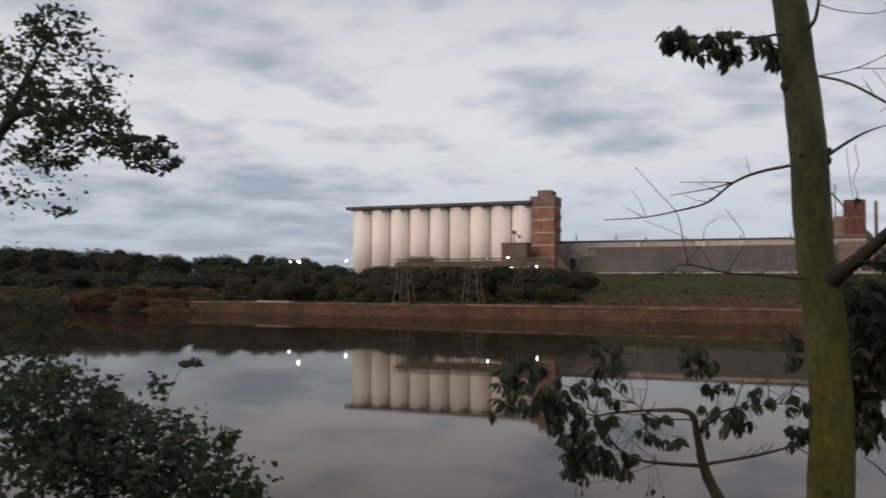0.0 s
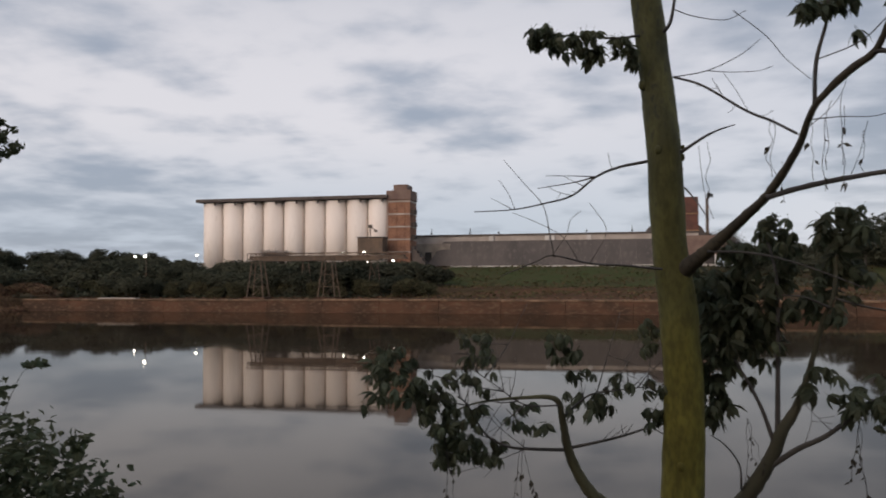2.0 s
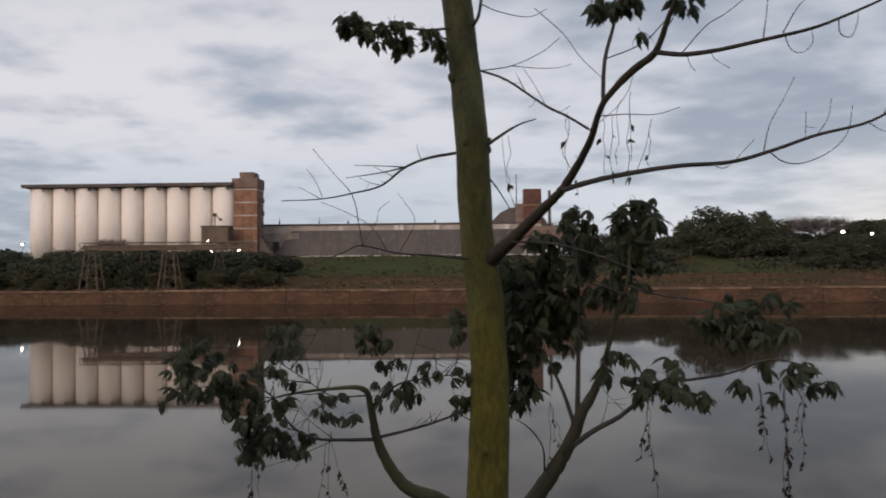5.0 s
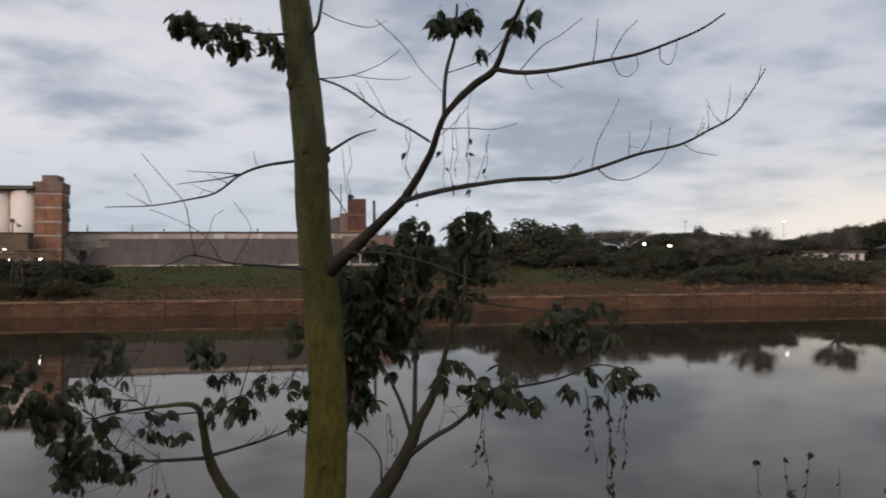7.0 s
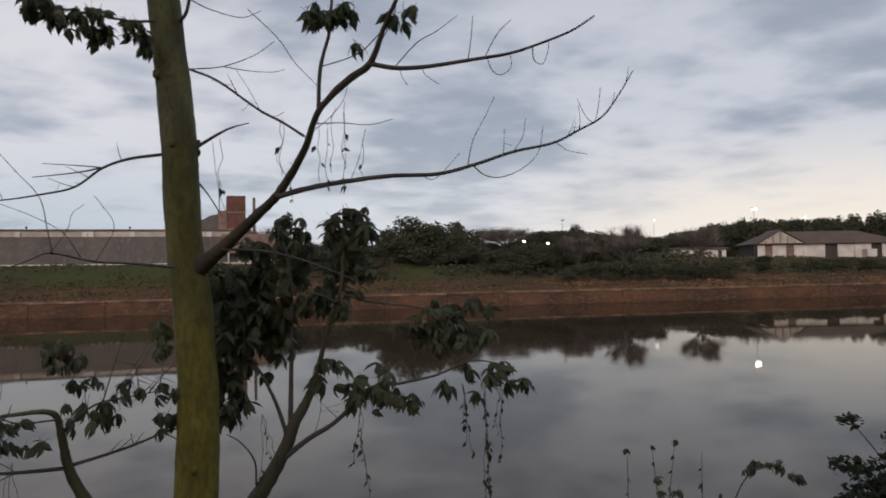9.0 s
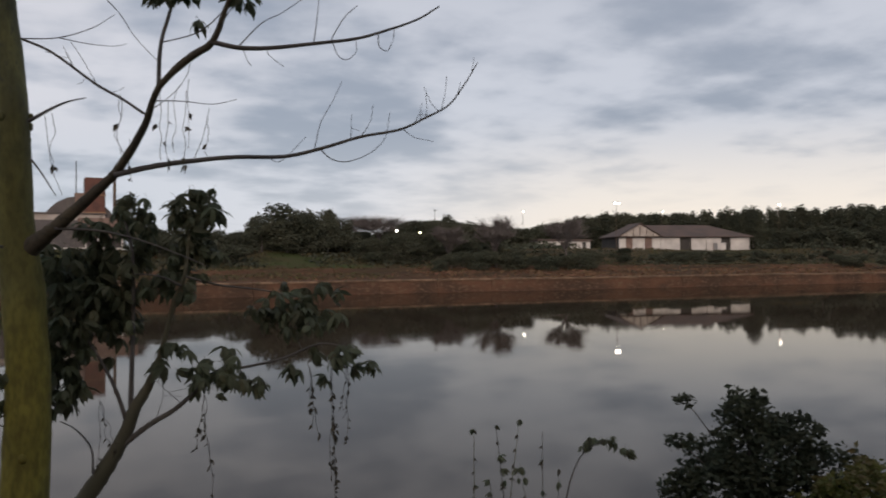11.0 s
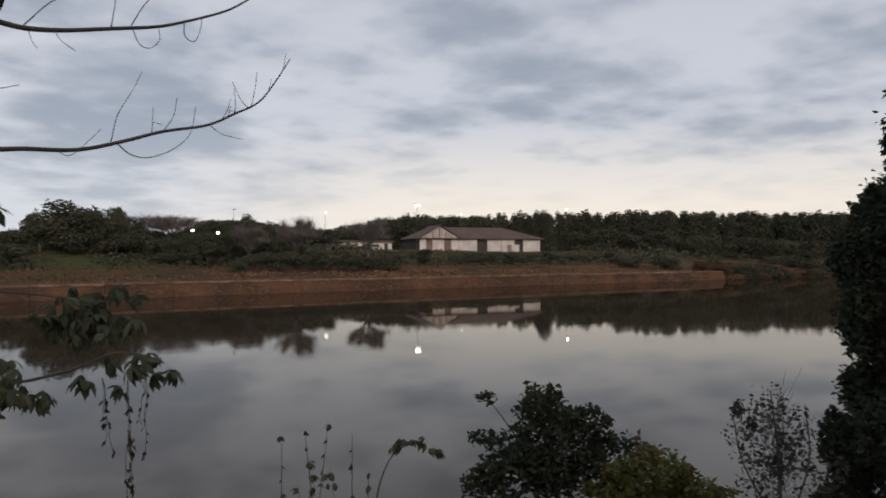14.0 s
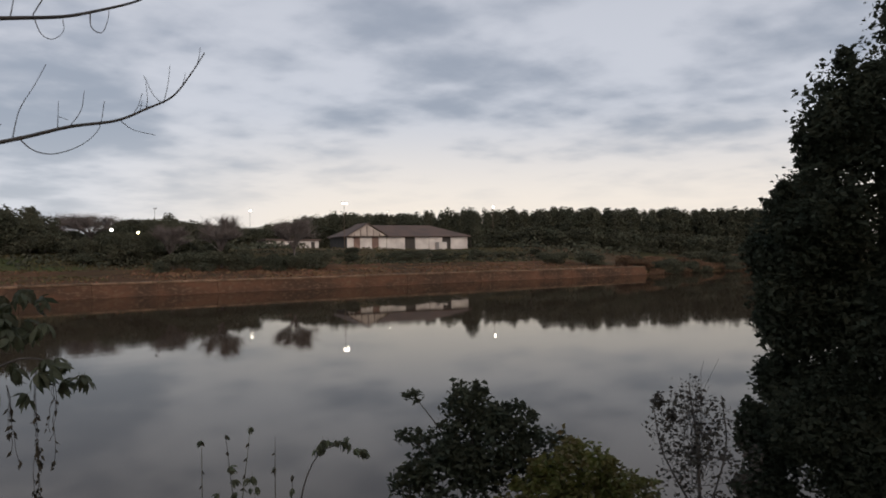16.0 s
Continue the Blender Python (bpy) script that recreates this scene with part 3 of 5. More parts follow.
def stack():
    t = thing("brick_stack", "square red chimney block with thin steel flues", "chimney", pose(17.7, 227.5, 9.2))
    b = bmesh.new()
    box(b, -2.4, 2.4, 0, 4.4, 0, 18.6, 0.08)
    part("shaft", b, M_chim, t)
    for z in (9.5, 14.0):
        b = bmesh.new()
        box(b, -2.5, 2.5, -0.1, 4.5, z, z + 0.35)
        part("band", b, M_brick, t)
    b = bmesh.new()
    box(b, -4.7, -2.42, 0.2, 3.5, 0, 14.6, 0.08)
    part("side_duct", b, M_head, t)
    for x, h, r, m in ((-4.3, 22.8, 0.16, M_dark), (4.8, 18.3, 0.5, M_rust)):
        b = bmesh.new()
        bar(b, (x, 2, 0), (x, 2, h), r, 10, r * 0.75)
        part("flue", b, m, t)


silos()
tower()
bunker()
conveyor()
shed()
stack()


# ---- warehouse over the water ----
def warehouse():
    t = thing("riverside_warehouse", "old white warehouse with hipped brown tile roof and gable front", "warehouse", pose(185.5, 236.0, 9.3, 0, 0, -17.5))
    L, Dp, he, hr = 56.0, 18.0, 5.0, 9.4
    b = bmesh.new()
    box(b, 5.9, L - 0.3, 0.4, Dp, -1.0, he)
    part("hall", b, M_dark, t)
    for a, c in ((5.7, 8.2), (10.8, 15.4), (18.2, 21.2), (21.35, 28.8), (33.2, 38.9), (39.1, 44.7), (48.5, 55.9)):
        b = bmesh.new()
        box(b, a, c, 0, 0.4, -0.6, he - 0.5, 0.03)
        part("white_wall_panel", b, M_white, t)
    for a, c in ((8.3, 10.7), (15.5, 18.1)):
        b = bmesh.new()
        box(b, a, c, 0.05, 0.4, -0.6, he - 0.5)
        part("brown_door", b, M_head, t, "faded brown sliding door")
    v = [(5.0, -1.2, he), (L + 1, -1.2, he), (L + 1, Dp + 1, he), (5.0, Dp + 1, he), (13, Dp / 2, hr), (L - 12, Dp / 2, hr),
         (5.0, -1.2, he - 0.3), (L + 1, -1.2, he - 0.3), (L + 1, Dp + 1, he - 0.3), (5.0, Dp + 1, he - 0.3)]
    me = mesh_of("roof", v, [(0, 1, 5, 4), (1, 2, 5), (2, 3, 4, 5), (3, 0, 4), (6, 7, 1, 0), (7, 8, 2, 1), (8, 9, 3, 2), (9, 6, 0, 3), (9, 8, 7, 6)], M_tile)
    child("roof", me, t, "brown tile roof")
    gx0, gx1, gc = 5.6, 20.5, 13.0
    v = [(gx0, -1.6, he), (gx1, -1.6, he), (gc, -1.6, hr - 0.2), (gx0, 9, he), (gx1, 9, he), (gc, 9, hr - 0.2)]
    child("gable", mesh_of("gable", v, [(0, 1, 2), (5, 4, 3), (0, 2, 5, 3), (2, 1, 4, 5), (1, 0, 3, 4)], M_pale), t, "pale gable front")
    for s, e in (((gx0 - 0.8, he - 0.2), (gc, hr + 0.15)), ((gc, hr + 0.15), (gx1 + 0.8, he - 0.2))):
        (xa, za), (xb, zb) = s, e
        v = [(xa, -2.1, za), (xb, -2.1, zb), (xb, 9, zb), (xa, 9, za), (xa, -2.1, za + 0.25), (xb, -2.1, zb + 0.25), (xb, 9, zb + 0.25), (xa, 9, za + 0.25)]
        child("gable_slope", mesh_of("gable_slope", v, [(3, 2, 1, 0), (4, 5, 6, 7), (0, 1, 5, 4), (1, 2, 6, 5), (2, 3, 7, 6), (3, 0, 4, 7)], M_tile), t)
    for k in range(5):
        x = 7.8 + k * 2.5
        b = bmesh.new()
        h = he + (hr - he) * (1 - abs(x - gc) / 7.6) - 0.6
        box(b, x - 0.12, x + 0.12, -1.75, -1.58, he, max(h, he + 0.3))
        part("gable_batten", b, M_tile, t)
    b = bmesh.new()
    box(b, 41.5, 44.8, -3.5, -0.5, -4.5, 2.6, 0.05)
    part("stair_tower", b, M_white, t)
    b = bmesh.new()
    box(b, 48.5, 53.8, -5.0, -3.0, -3.6, -1.6, 0.05)
    part("landing", b, M_white, t)
    s = thing("white_storehouse", "low white storehouse with dark roof among the shrubs", "building", pose(159.0, 238, 9.8, 0, 0, -8))
    b = bmesh.new()
    box(b, 0, 20, 0, 7, -0.5, 2.7)
    part("wall", b, M_white, s)
    b = bmesh.new()
    box(b, -0.6, 20.6, -0.6, 7.6, 2.7, 3.4, 0.1)
    part("roof", b, M_tile, s)
    for x in (8.8, 17.0):
        b = bmesh.new()
        box(b, x, x + 1.4, -0.08, 0.1, -0.4, 2.4)
        part("door", b, M_dark, s)


warehouse()


# ---- lamps on masts ----
def mast(x, y, z, heads, warm=False, lit=True):
    bulb_r = 0.2 if x == 281 else 0.36 if x > 0 else 0.2 if x > -80 else 0.26
    g = ground_z(x, y)
    t = thing("light_mast", "tall steel light mast with %s lamp" % ("glowing" if lit else "unlit"), "street lamp", pose(x, y, g), "light masts")
    h = z - g
    b = bmesh.new()
    bar(b, (0, 0.3, -0.2), (0, 0.3, h + 0.3), 0.11, 8, 0.06)
    part("pole", b, M_rust, t)
    for i in range(heads):
        ox = (i - (heads - 1) / 2) * 1.3
        b = bmesh.new()
        box(b, ox - 0.5, ox + 0.5, -0.25, 0.45, h + 0.2, h + 0.42, 0.05)
        head = part("lamp_head", b, M_pole, t)
        if lit:
            b = bmesh.new()
            bmesh.ops.create_icosphere(b, subdivisions=2, radius=bulb_r, matrix=Matrix.Translation((ox, -0.1, h - 0.05)) @ Matrix.Diagonal((1, 1, 0.7, 1)))
            part("bulb", b, M_lamp_warm if warm else M_lamp, head, "glowing lamp glass")


for row in ((-112.5, 206, 13.2, 1), (-105.0, 169, 11.9, 1), (-131, 206, 13.0, 1), (-70.3, 205, 13.4, 1), (-64.4, 203.6, 13.5, 1), (-59.3, 190, 10.6, 1), (-52.9, 190, 10.9, 1),
            (98.8, 222, 15.0, 1), (203, 316, 27.8, 1), (182.4, 225, 25.4, 2), (281, 312, 29.4, 1), (267, 230, 27.2, 1)):
    mast(*row)
mast(106.4, 222, 14.4, 1, True)
mast(118.5, 236, 21.9, 1, False, False)


# ---- far trees ----
def leaf_cloud(rng, lobes, n, size, flat=0.75, rugged=0.22):
    """Small bent leaf clumps scattered through ellipsoid lobes."""
    verts, faces = [], []
    for lx, ly, lz, rx, ry, rz, share in lobes:
        for _ in range(int(n * share)):
            v = Vector((rng.gauss(0, 1), rng.gauss(0, 1), rng.gauss(0, 1))).normalized() * rng.uniform(0.35, 1.0) ** 0.5
            if v.z < 0:
                v.z *= flat
            q = Vector((lx, ly, lz)) * 3.0
            k = 1 + rugged * noise.noise(v * 2.3 + q) + rugged * 0.8 * noise.noise(v * 5.5 + q)
            c = Vector((lx + v.x * rx * k, ly + v.y * ry * k, lz + v.z * rz * k))
            s = size * rng.uniform(0.6, 1.4)
            a = Vector((rng.gauss(0, 1), rng.gauss(0, 1), rng.gauss(0, 0.6))).normalized() * s
            b2 = a.cross(Vector((rng.gauss(0, 1), rng.gauss(0, 1), rng.gauss(0, 1)))).normalized() * s * rng.uniform(0.45, 0.8)
            up2 = a.cross(b2).normalized() * s * 0.3
            o = len(verts)
            verts += [c - a, c - b2 * 0.8 + up2, c + a, c + b2 + up2 * 0.6]
            faces += [(o, o + 1, o + 2), (o, o + 2, o + 3)]
    return verts, faces


def tree_meshes(seed, h, wide, n, size, mat, base=0.05, lobes=9, spire=False):
    rng = random.Random(seed)
    ls = []
    for i in range(lobes):
        g = rng.uniform(0, 6.28)
        rr = wide * rng.uniform(0.15, 0.6)
        z = h * rng.uniform(base + 0.12, 0.86)
        r = wide * rng.uniform(0.38, 0.62)
        ls.append((math.cos(g) * rr, math.sin(g) * rr, z, r, r, min(r * 0.8, h - z), 1 / lobes))
    ls.append((0, 0, h * 0.62, wide * 0.7, wide * 0.7, h * 0.36, 0.35))
    if spire:
        ls = []
        for i in range(12):
            k = i / 11
            r = wide * (1.03 - k) ** 0.40 * rng.uniform(0.75, 1.1) + 0.2
            g = rng.uniform(0, 6.28)
            ls.append((math.cos(g) * r * 0.25, math.sin(g) * r * 0.25, h * (0.1 + 0.84 * k), r, r, h * 0.075, 0.16 * (1.15 - k)))
    crown = mesh_of("crown", *leaf_cloud(rng, ls, n, size), mat)
    wood = tube_data([(0, 0, -0.5, h * 0.03), (rng.uniform(-.2, .2), 0, h * 0.3, h * 0.024), (rng.uniform(-.4, .4), rng.uniform(-.3, .3), h * 0.75, h * 0.008)], 7, 2)
    for l in ls[:5]:
        merge(wood, tube_data([(0, 0, h * 0.28, h * 0.014), (l[0] * 0.5, l[1] * 0.5, (h * 0.3 + l[2]) / 2, h * 0.01), (l[0], l[1], l[2], h * 0.004)], 5, 2))
    return mesh_of("trunk", *wood, M_twig, True), crown


BROAD = [tree_meshes(11 + i, 10.0, 5.2, 2700, 0.31, M_wood) for i in range(4)]
OLIVE = [tree_meshes(31 + i, 10.0, 5.0, 2300, 0.31, M_olive) for i in range(2)]
CONE = [tree_meshes(51 + i, 14.0, 3.2, 2400, 0.31, M_wood, 0.0, 11, True) for i in range(3)]
SHRUB = [tree_meshes(71 + i, 4.0, 3.4, 1700, 0.185, M_wood, 0.0, 6) for i in range(3)]
SHRUB_O = [tree_meshes(81 + i, 4.0, 3.2, 1600, 0.19, M_olive, 0.0, 6) for i in range(2)]
REED = [tree_meshes(91 + i, 3.0, 3.2, 1400, 0.17, M_reed, 0.0, 6) for i in range(2)]
planted = {}


def plant(kind, meshes, k, x, y, scale, label, category, wide=1.0):
    src = planted.get((kind, k))
    m = pose(x, y, ground_z(x, y) - 0.1, 0, 0, (x * 37 + y * 91) % 360) @ Matrix.Diagonal((scale * wide, scale * wide, scale, 1))
    if src is None:
        t = thing(kind, label, category, m, kind + "s on the far bank")
        child("trunk", meshes[k][0], t)
        child("crown", meshes[k][1], t)
        planted[(kind, k)] = t
        return t
    t = copy_thing(src, Matrix.Identity(4))
    t.matrix_basis = m
    t["label"] = label
    return t


rt = random.Random(21)
DARK_TREE = "dark green broadleaf tree on the river bank"
DARK_SHRUB = "dense dark shrub above the river"
# wooded shore upstream of the silos
for i in range(78):
    x = -312 + i * 2.3 + rt.uniform(-1.5, 1.5)
    top = 18.6 - 3.9 * smooth(-250, -150, x) + 3.2 * wob(x, 0, 7, 4)
    y = rt.uniform(210, 232)
    plant("broadleaf_tree", BROAD, i % 4, x, y, (top - ground_z(x, y)) / 10, DARK_TREE, "tree", rt.uniform(0.8, 1.5))
for i in range(80):
    x = -268 + i * 1.8 + rt.uniform(-1.5, 1.5)
    y = bank_y(x) + rt.uniform(14, 54)
    plant("bank_shrub", SHRUB, i % 3, x, y, rt.uniform(0.8, 1.7), DARK_SHRUB, "shrub", 1.25)
for i in range(40):
    x = -250 + i * 3.1 + rt.uniform(-1.5, 1.5)
    y = bank_y(x) + rt.uniform(-2, 9)
    plant("reed_clump", REED, i % 2, x, y, rt.uniform(0.8, 1.6), "dry brownish reeds at the water's edge", "reeds", 1.3)
# thicket below the silos
for i in range(72):
    x = -130 + i * 1.26 + rt.uniform(-1, 1)
    y = rt.uniform(168, 200)
    top = 6.8 + 4.4 * smooth(168, 188, y) + 2.2 * wob(x, y, 6, 7) - 1.8 * smooth(-62, -38, x)
    plant("bank_shrub", SHRUB, i % 3, x, y, max(0.7, (top - ground_z(x, y)) / 4), "dense dark shrub below the silos", "shrub", rt.uniform(0.9, 1.3))
for i in range(40):
    x = -125 + i * 2.2 + rt.uniform(-1, 1)
    plant("olive_shrub", SHRUB_O, i % 2, x, bank_y(x) + rt.uniform(8, 22), rt.uniform(0.5, 1.0), "low olive scrub on the quay terrace", "shrub")
# trees and scrub downstream
for x, y, s, k, w in ((61, 205, 1.24, 0, 1.15), (55, 207, 1.0, 1, 1.0), (66, 204, 1.1, 2, 1.0), (72.6, 206, 1.1, 3, 0.62), (76, 208, 0.85, 0, 1.0)):
    plant("broadleaf_tree", BROAD, k, x, y, s, "big rounded dark tree behind the grass", "tree", w)
for i in range(56):
    x = 38 + i * 2.05 + rt.uniform(-1.5, 1.5)
    y = rt.uniform(228, 246)
    top = 17.6 + 3.0 * wob(x, 3, 8, 9) - 2.6 * smooth(80, 86, x) * (1 - smooth(102, 110, x)) - 3.0 * (1 - smooth(58, 68, x))
    plant("broadleaf_tree", BROAD, i % 4, x, y, (top - 9.3) / 10, DARK_TREE, "tree", rt.uniform(1.0, 1.5))
for i in range(84):
    x = 26 + i * 2.5 + rt.uniform(-1.5, 1.5)
    y = bank_y(x) + rt.uniform(40, 66)
    if 48 < x < 62:
        continue
    if 118 < x < 250:
        y = bank_y(x) + rt.uniform(38, 50)
    plant("bank_shrub", SHRUB, i % 3, x, y, rt.uniform(0.6, 1.35) * (0.5 if 118 < x < 250 else 1), DARK_SHRUB, "shrub", 1.35)
for x, y, top, w in ((82.5, 187, 17.0, 0.9), (86, 189, 16.8, 0.9), (91, 188, 16.6, 0.8), (78, 189, 15.6, 0.8), (88, 236, 15.2, 1.3), (92, 240, 15.6, 1.3), (96.5, 238, 15.4, 1.4), (101, 241, 15.2, 1.3), (120.6, 231, 20.8, 0.6), (115, 230, 18.8, 0.9), (125.5, 232, 18.4, 0.9), (131, 233, 16.8, 1.1), (138, 232, 15.2, 1.2)):
    plant("broadleaf_tree", BROAD, int(x) % 4, x, y, (top - 9.3) / 10, DARK_TREE, "tree", w)
for i in range(46):
    x = 138 + i * 2.8 + rt.uniform(-1, 1)
    y = rt.uniform(272, 284)
    top = 18.8 + 6.6 * smooth(174, 226, x) + 1.6 * wob(x, 5, 6, 3)
    top, x, y = 6.5 + (top - 6.5) * 1.22, x * 1.22, y * 1.22
    plant("broadleaf_tree", BROAD, i % 4, x, y, (top - 9.3) / 10, DARK_TREE, "tree", rt.uniform(0.8, 1.2))
for i in range(9):
    x = 25 + i * 3.2 + rt.uniform(-1, 1)
    y = 238 + rt.uniform(-3, 4)
    plant("broadleaf_tree", BROAD, i % 4, x, y, (15.6 + rt.uniform(-1.2, 1.0) - 9.3) / 10, DARK_TREE, "tree", 1.2)
# pine wood beyond the warehouse
for i in range(100):
    k = i / 99
    x = 296 + 130 * k + rt.uniform(-2, 2)
    y = 206 - 66 * k + rt.uniform(0, 18)
    top = 26.4 + rt.gauss(0, 0.6)
    plant("pine_tree", CONE, i % 3, x, y, (top - ground_z(x, y)) / 14, "dark upright pine in a dense wood", "tree", rt.uniform(1.05, 1.4))
for i in range(70):
    k = i / 69
    x = 312 + 128 * k + rt.uniform(-2, 2)
    y = 232 - 66 * k + rt.uniform(0, 10)
    plant("pine_tree", CONE, i % 3, x, y, (27.6 + rt.gauss(0, 0.6) - ground_z(x, y)) / 14, "dark upright pine in a dense wood", "tree", rt.uniform(1.0, 1.3))
for i in range(84):
    k = i / 83
    x = 330 + 78 * k + rt.uniform(-3, 3)
    y = 336 - 66 * k + rt.uniform(0, 20)
    top = 31.6 + 1.5 * k + rt.gauss(0, 1.1)
    plant("pine_tree", CONE, i % 3, x, y, (top - ground_z(x, y)) / 14, "dark upright pine in a dense wood", "tree", rt.uniform(0.8, 1.1))
for i in range(66):
    x = 268 + i * 3.0 + rt.uniform(-1, 1)
    y = rt.uniform(355, 374)
    plant("pine_tree", CONE, i % 3, x, y, (28.2 + rt.gauss(0, 0.7) - 9.3) / 14, "dark upright pine in a dense wood", "tree", 1.5)
for i in range(74):
    x = 206 + i * 2.3 + rt.uniform(-1, 1)
    y = bank_y(x) + (rt.uniform(-3, 12) if x > 230 else rt.uniform(14, 30)) if i % 2 else 200 - 0.4 * max(0, x - 252) + rt.uniform(-6, 4) + 40 * smooth(252, 238, x)
    plant("bank_shrub", SHRUB, i % 3, x, y, rt.uniform(0.8, 1.3) if i % 2 else rt.uniform(1.2, 2.2), DARK_SHRUB, "shrub", 1.2)
for i in range(40):
    x = 229 + i * 2.4 + rt.uniform(-1, 1)
    plant("reed_clump", REED, i % 2, x, bank_y(x) + rt.uniform(-3, 9), rt.uniform(0.6, 1.1), "dry brownish reeds at the water's edge", "reeds", 1.3)
for i in range(8):
    x = -139 + i * 1.7
    plant("reed_clump", REED, i % 2, x, bank_y(x) + rt.uniform(-2, 7), rt.uniform(0.7, 1.1), "dry brownish reeds at the water's edge", "reeds", 1.2)
for x, d, s in ((224, 3, 0.7), (227, 1, 0.9), (230, -1, 1.0), (226.5, 6, 1.2), (233, 0, 0.9)):
    plant("reed_clump", REED, 1 if s > 0.9 else 0, x, bank_y(x) + d, s, "dry brownish reeds at the water's edge", "reeds", 1.2)
plant("broadleaf_tree", BROAD, 1, -103.5, 201, 0.55, "small ragged tree in front of the silos", "tree", 0.6)
plant("olive_shrub", SHRUB_O, 0, -104, 202, 1.0, "low olive scrub on the quay terrace", "shrub")
for i in range(14):
    x = 88 + i * 3.1 + rt.uniform(-1, 1)
    plant("bank_shrub", SHRUB, i % 3, x, bank_y(x) + rt.uniform(26, 31), rt.uniform(0.7, 1.15), DARK_SHRUB, "shrub", 1.1)
for x, y, k in ((-104.6, 166.0, 1.25), (-102.6, 167.2, 1.1), (-107.0, 166.8, 1.0)):
    plant("bank_shrub", SHRUB, 1, x, y, k, DARK_SHRUB, "shrub", 0.9)
plant("broadleaf_tree", BROAD, 2, 246, 224, 1.66, "tall loose-crowned tree above the wood", "tree", 0.45)


def scrub(name, label, x0, x1, d0, d1, n, tall, size, mat, seed, gapped=None):
    """Rough growth that covers the slope."""
    rng = random.Random(seed)
    verts, faces = [], []
    for _ in range(n):
        x, d = rng.uniform(x0, x1), rng.uniform(d0, d1)
        den = 0.5 + 0.9 * wob(x, d * 2.2, 13, seed)
        if rng.random() > den or (gapped and gapped[0] < x < gapped[1]):
            continue
        y = bank_y(x) + d
        c = Vector((x, y, far_height(x, d) + tall * rng.random() * max(0.15, den)))
        s = size * rng.uniform(0.5, 1.4)
        a = Vector((rng.gauss(0, 1), rng.gauss(0, 1), rng.gauss(0, 0.5))).normalized() * s
        b2 = a.cross(Vector((rng.gauss(0, 1), rng.gauss(0, 1), rng.gauss(0, 1)))).normalized() * s * 0.6
        o = len(verts)
        verts += [c - a, c - b2, c + a, c + b2]
        faces += [(o, o + 1, o + 2), (o, o + 2, o + 3)]
    tagged(new(name, mesh_of(name, verts, faces, mat)), label, "scrub", kind="stuff")


scrub("dry_grass", "dry brown grass and weeds on the quay terrace", -128, 227, 3, 32, 11000, 0.35, 0.24, M_straw, 61)
scrub("dark_scrub", "dark tangled undergrowth on the upper bank", 12, 120, 36, 66, 12000, 1.5, 0.4, M_wood, 62, (50, 62))
scrub("dark_scrub", "dark tangled undergrowth on the upper bank", 120, 240, 34, 58, 11000, 0.7, 0.36, M_wood, 67)
scrub("olive_scrub", "olive green weeds and grass below the shed", -60, 240, 31, 70, 24000, 0.5, 0.3, M_weed, 63)
scrub("olive_scrub", "low weeds creeping over the quay terrace", -60, 70, 12, 33, 8000, 0.45, 0.28, M_weed, 68)
scrub("dry_grass", "tall dry grass on the quay terrace", 80, 227, 2, 30, 9000, 0.5, 0.3, M_straw, 70)
scrub("undergrowth", "dark undergrowth below the pines", 240, 380, 40, 100, 16000, 4.0, 0.6, M_wood, 64)
scrub("undergrowth", "dark undergrowth between the trees", 30, 154, 66, 100, 12000, 3.0, 0.55, M_wood, 65)
scrub("dark_scrub", "dark tangled undergrowth on the upper bank", -130, -48, 10, 50, 16000, 1.2, 0.36, M_wood, 66)


def bare_tree(x, y, h, wide, seed):
    rng = random.Random(seed)
    t = thing("bare_tree", "leafless grey tree with a dome of fine twigs", "tree", pose(x, y, ground_z(x, y)), "bare trees")
    wood = tube_data([(0, 0, -0.3, 0.3), (0.1, 0, h * 0.3, 0.22), (0, 0.1, h * 0.5, 0.12)], 7, 2)
    twigs = ([], [])
    for i in range(26):
        g, e = rng.uniform(0, 6.28), rng.uniform(0.25, 1.0)
        tip = Vector((math.cos(g) * wide * math.cos(e) * 1.1, math.sin(g) * wide * math.cos(e) * 1.1, h * 0.42 + h * 0.56 * math.sin(e)))
        st = Vector((0, 0, h * rng.uniform(0.25, 0.45)))
        mid = st.lerp(tip, 0.5) + Vector((0, 0, h * 0.05))
        merge(wood, tube_data([(*st, 0.1), (*mid, 0.06), (*tip, 0.02)], 5, 2))
        for _ in range(120):
            p = mid.lerp(tip, rng.uniform(0, 1.0))
            q = p + Vector((rng.gauss(0, 0.2) * wide, rng.gauss(0, 0.2) * wide, rng.uniform(0.0, 0.16) * h))
            merge(twigs, tube_data([(*p, 0.024), (*q, 0.013)], 3, 1))
    child("trunk", mesh_of("trunk", *wood, M_bare, True), t)
    child("twig_dome", mesh_of("twig_dome", *twigs, M_bare), t)


for x, y, h, w, s in ((103.7, 174, 12.6, 5.0, 1), (125.7, 175.6, 13.0, 5.4, 2), (106, 264, 13.4, 8.0, 3), (94.5, 181, 10.0, 4.4, 6), (-88.5, 204, 8.2, 4.0, 4), (95, 226, 10.6, 7.5, 5), (27, 238, 10.5, 5.0, 7)):
    bare_tree(x, y, h, w, s)


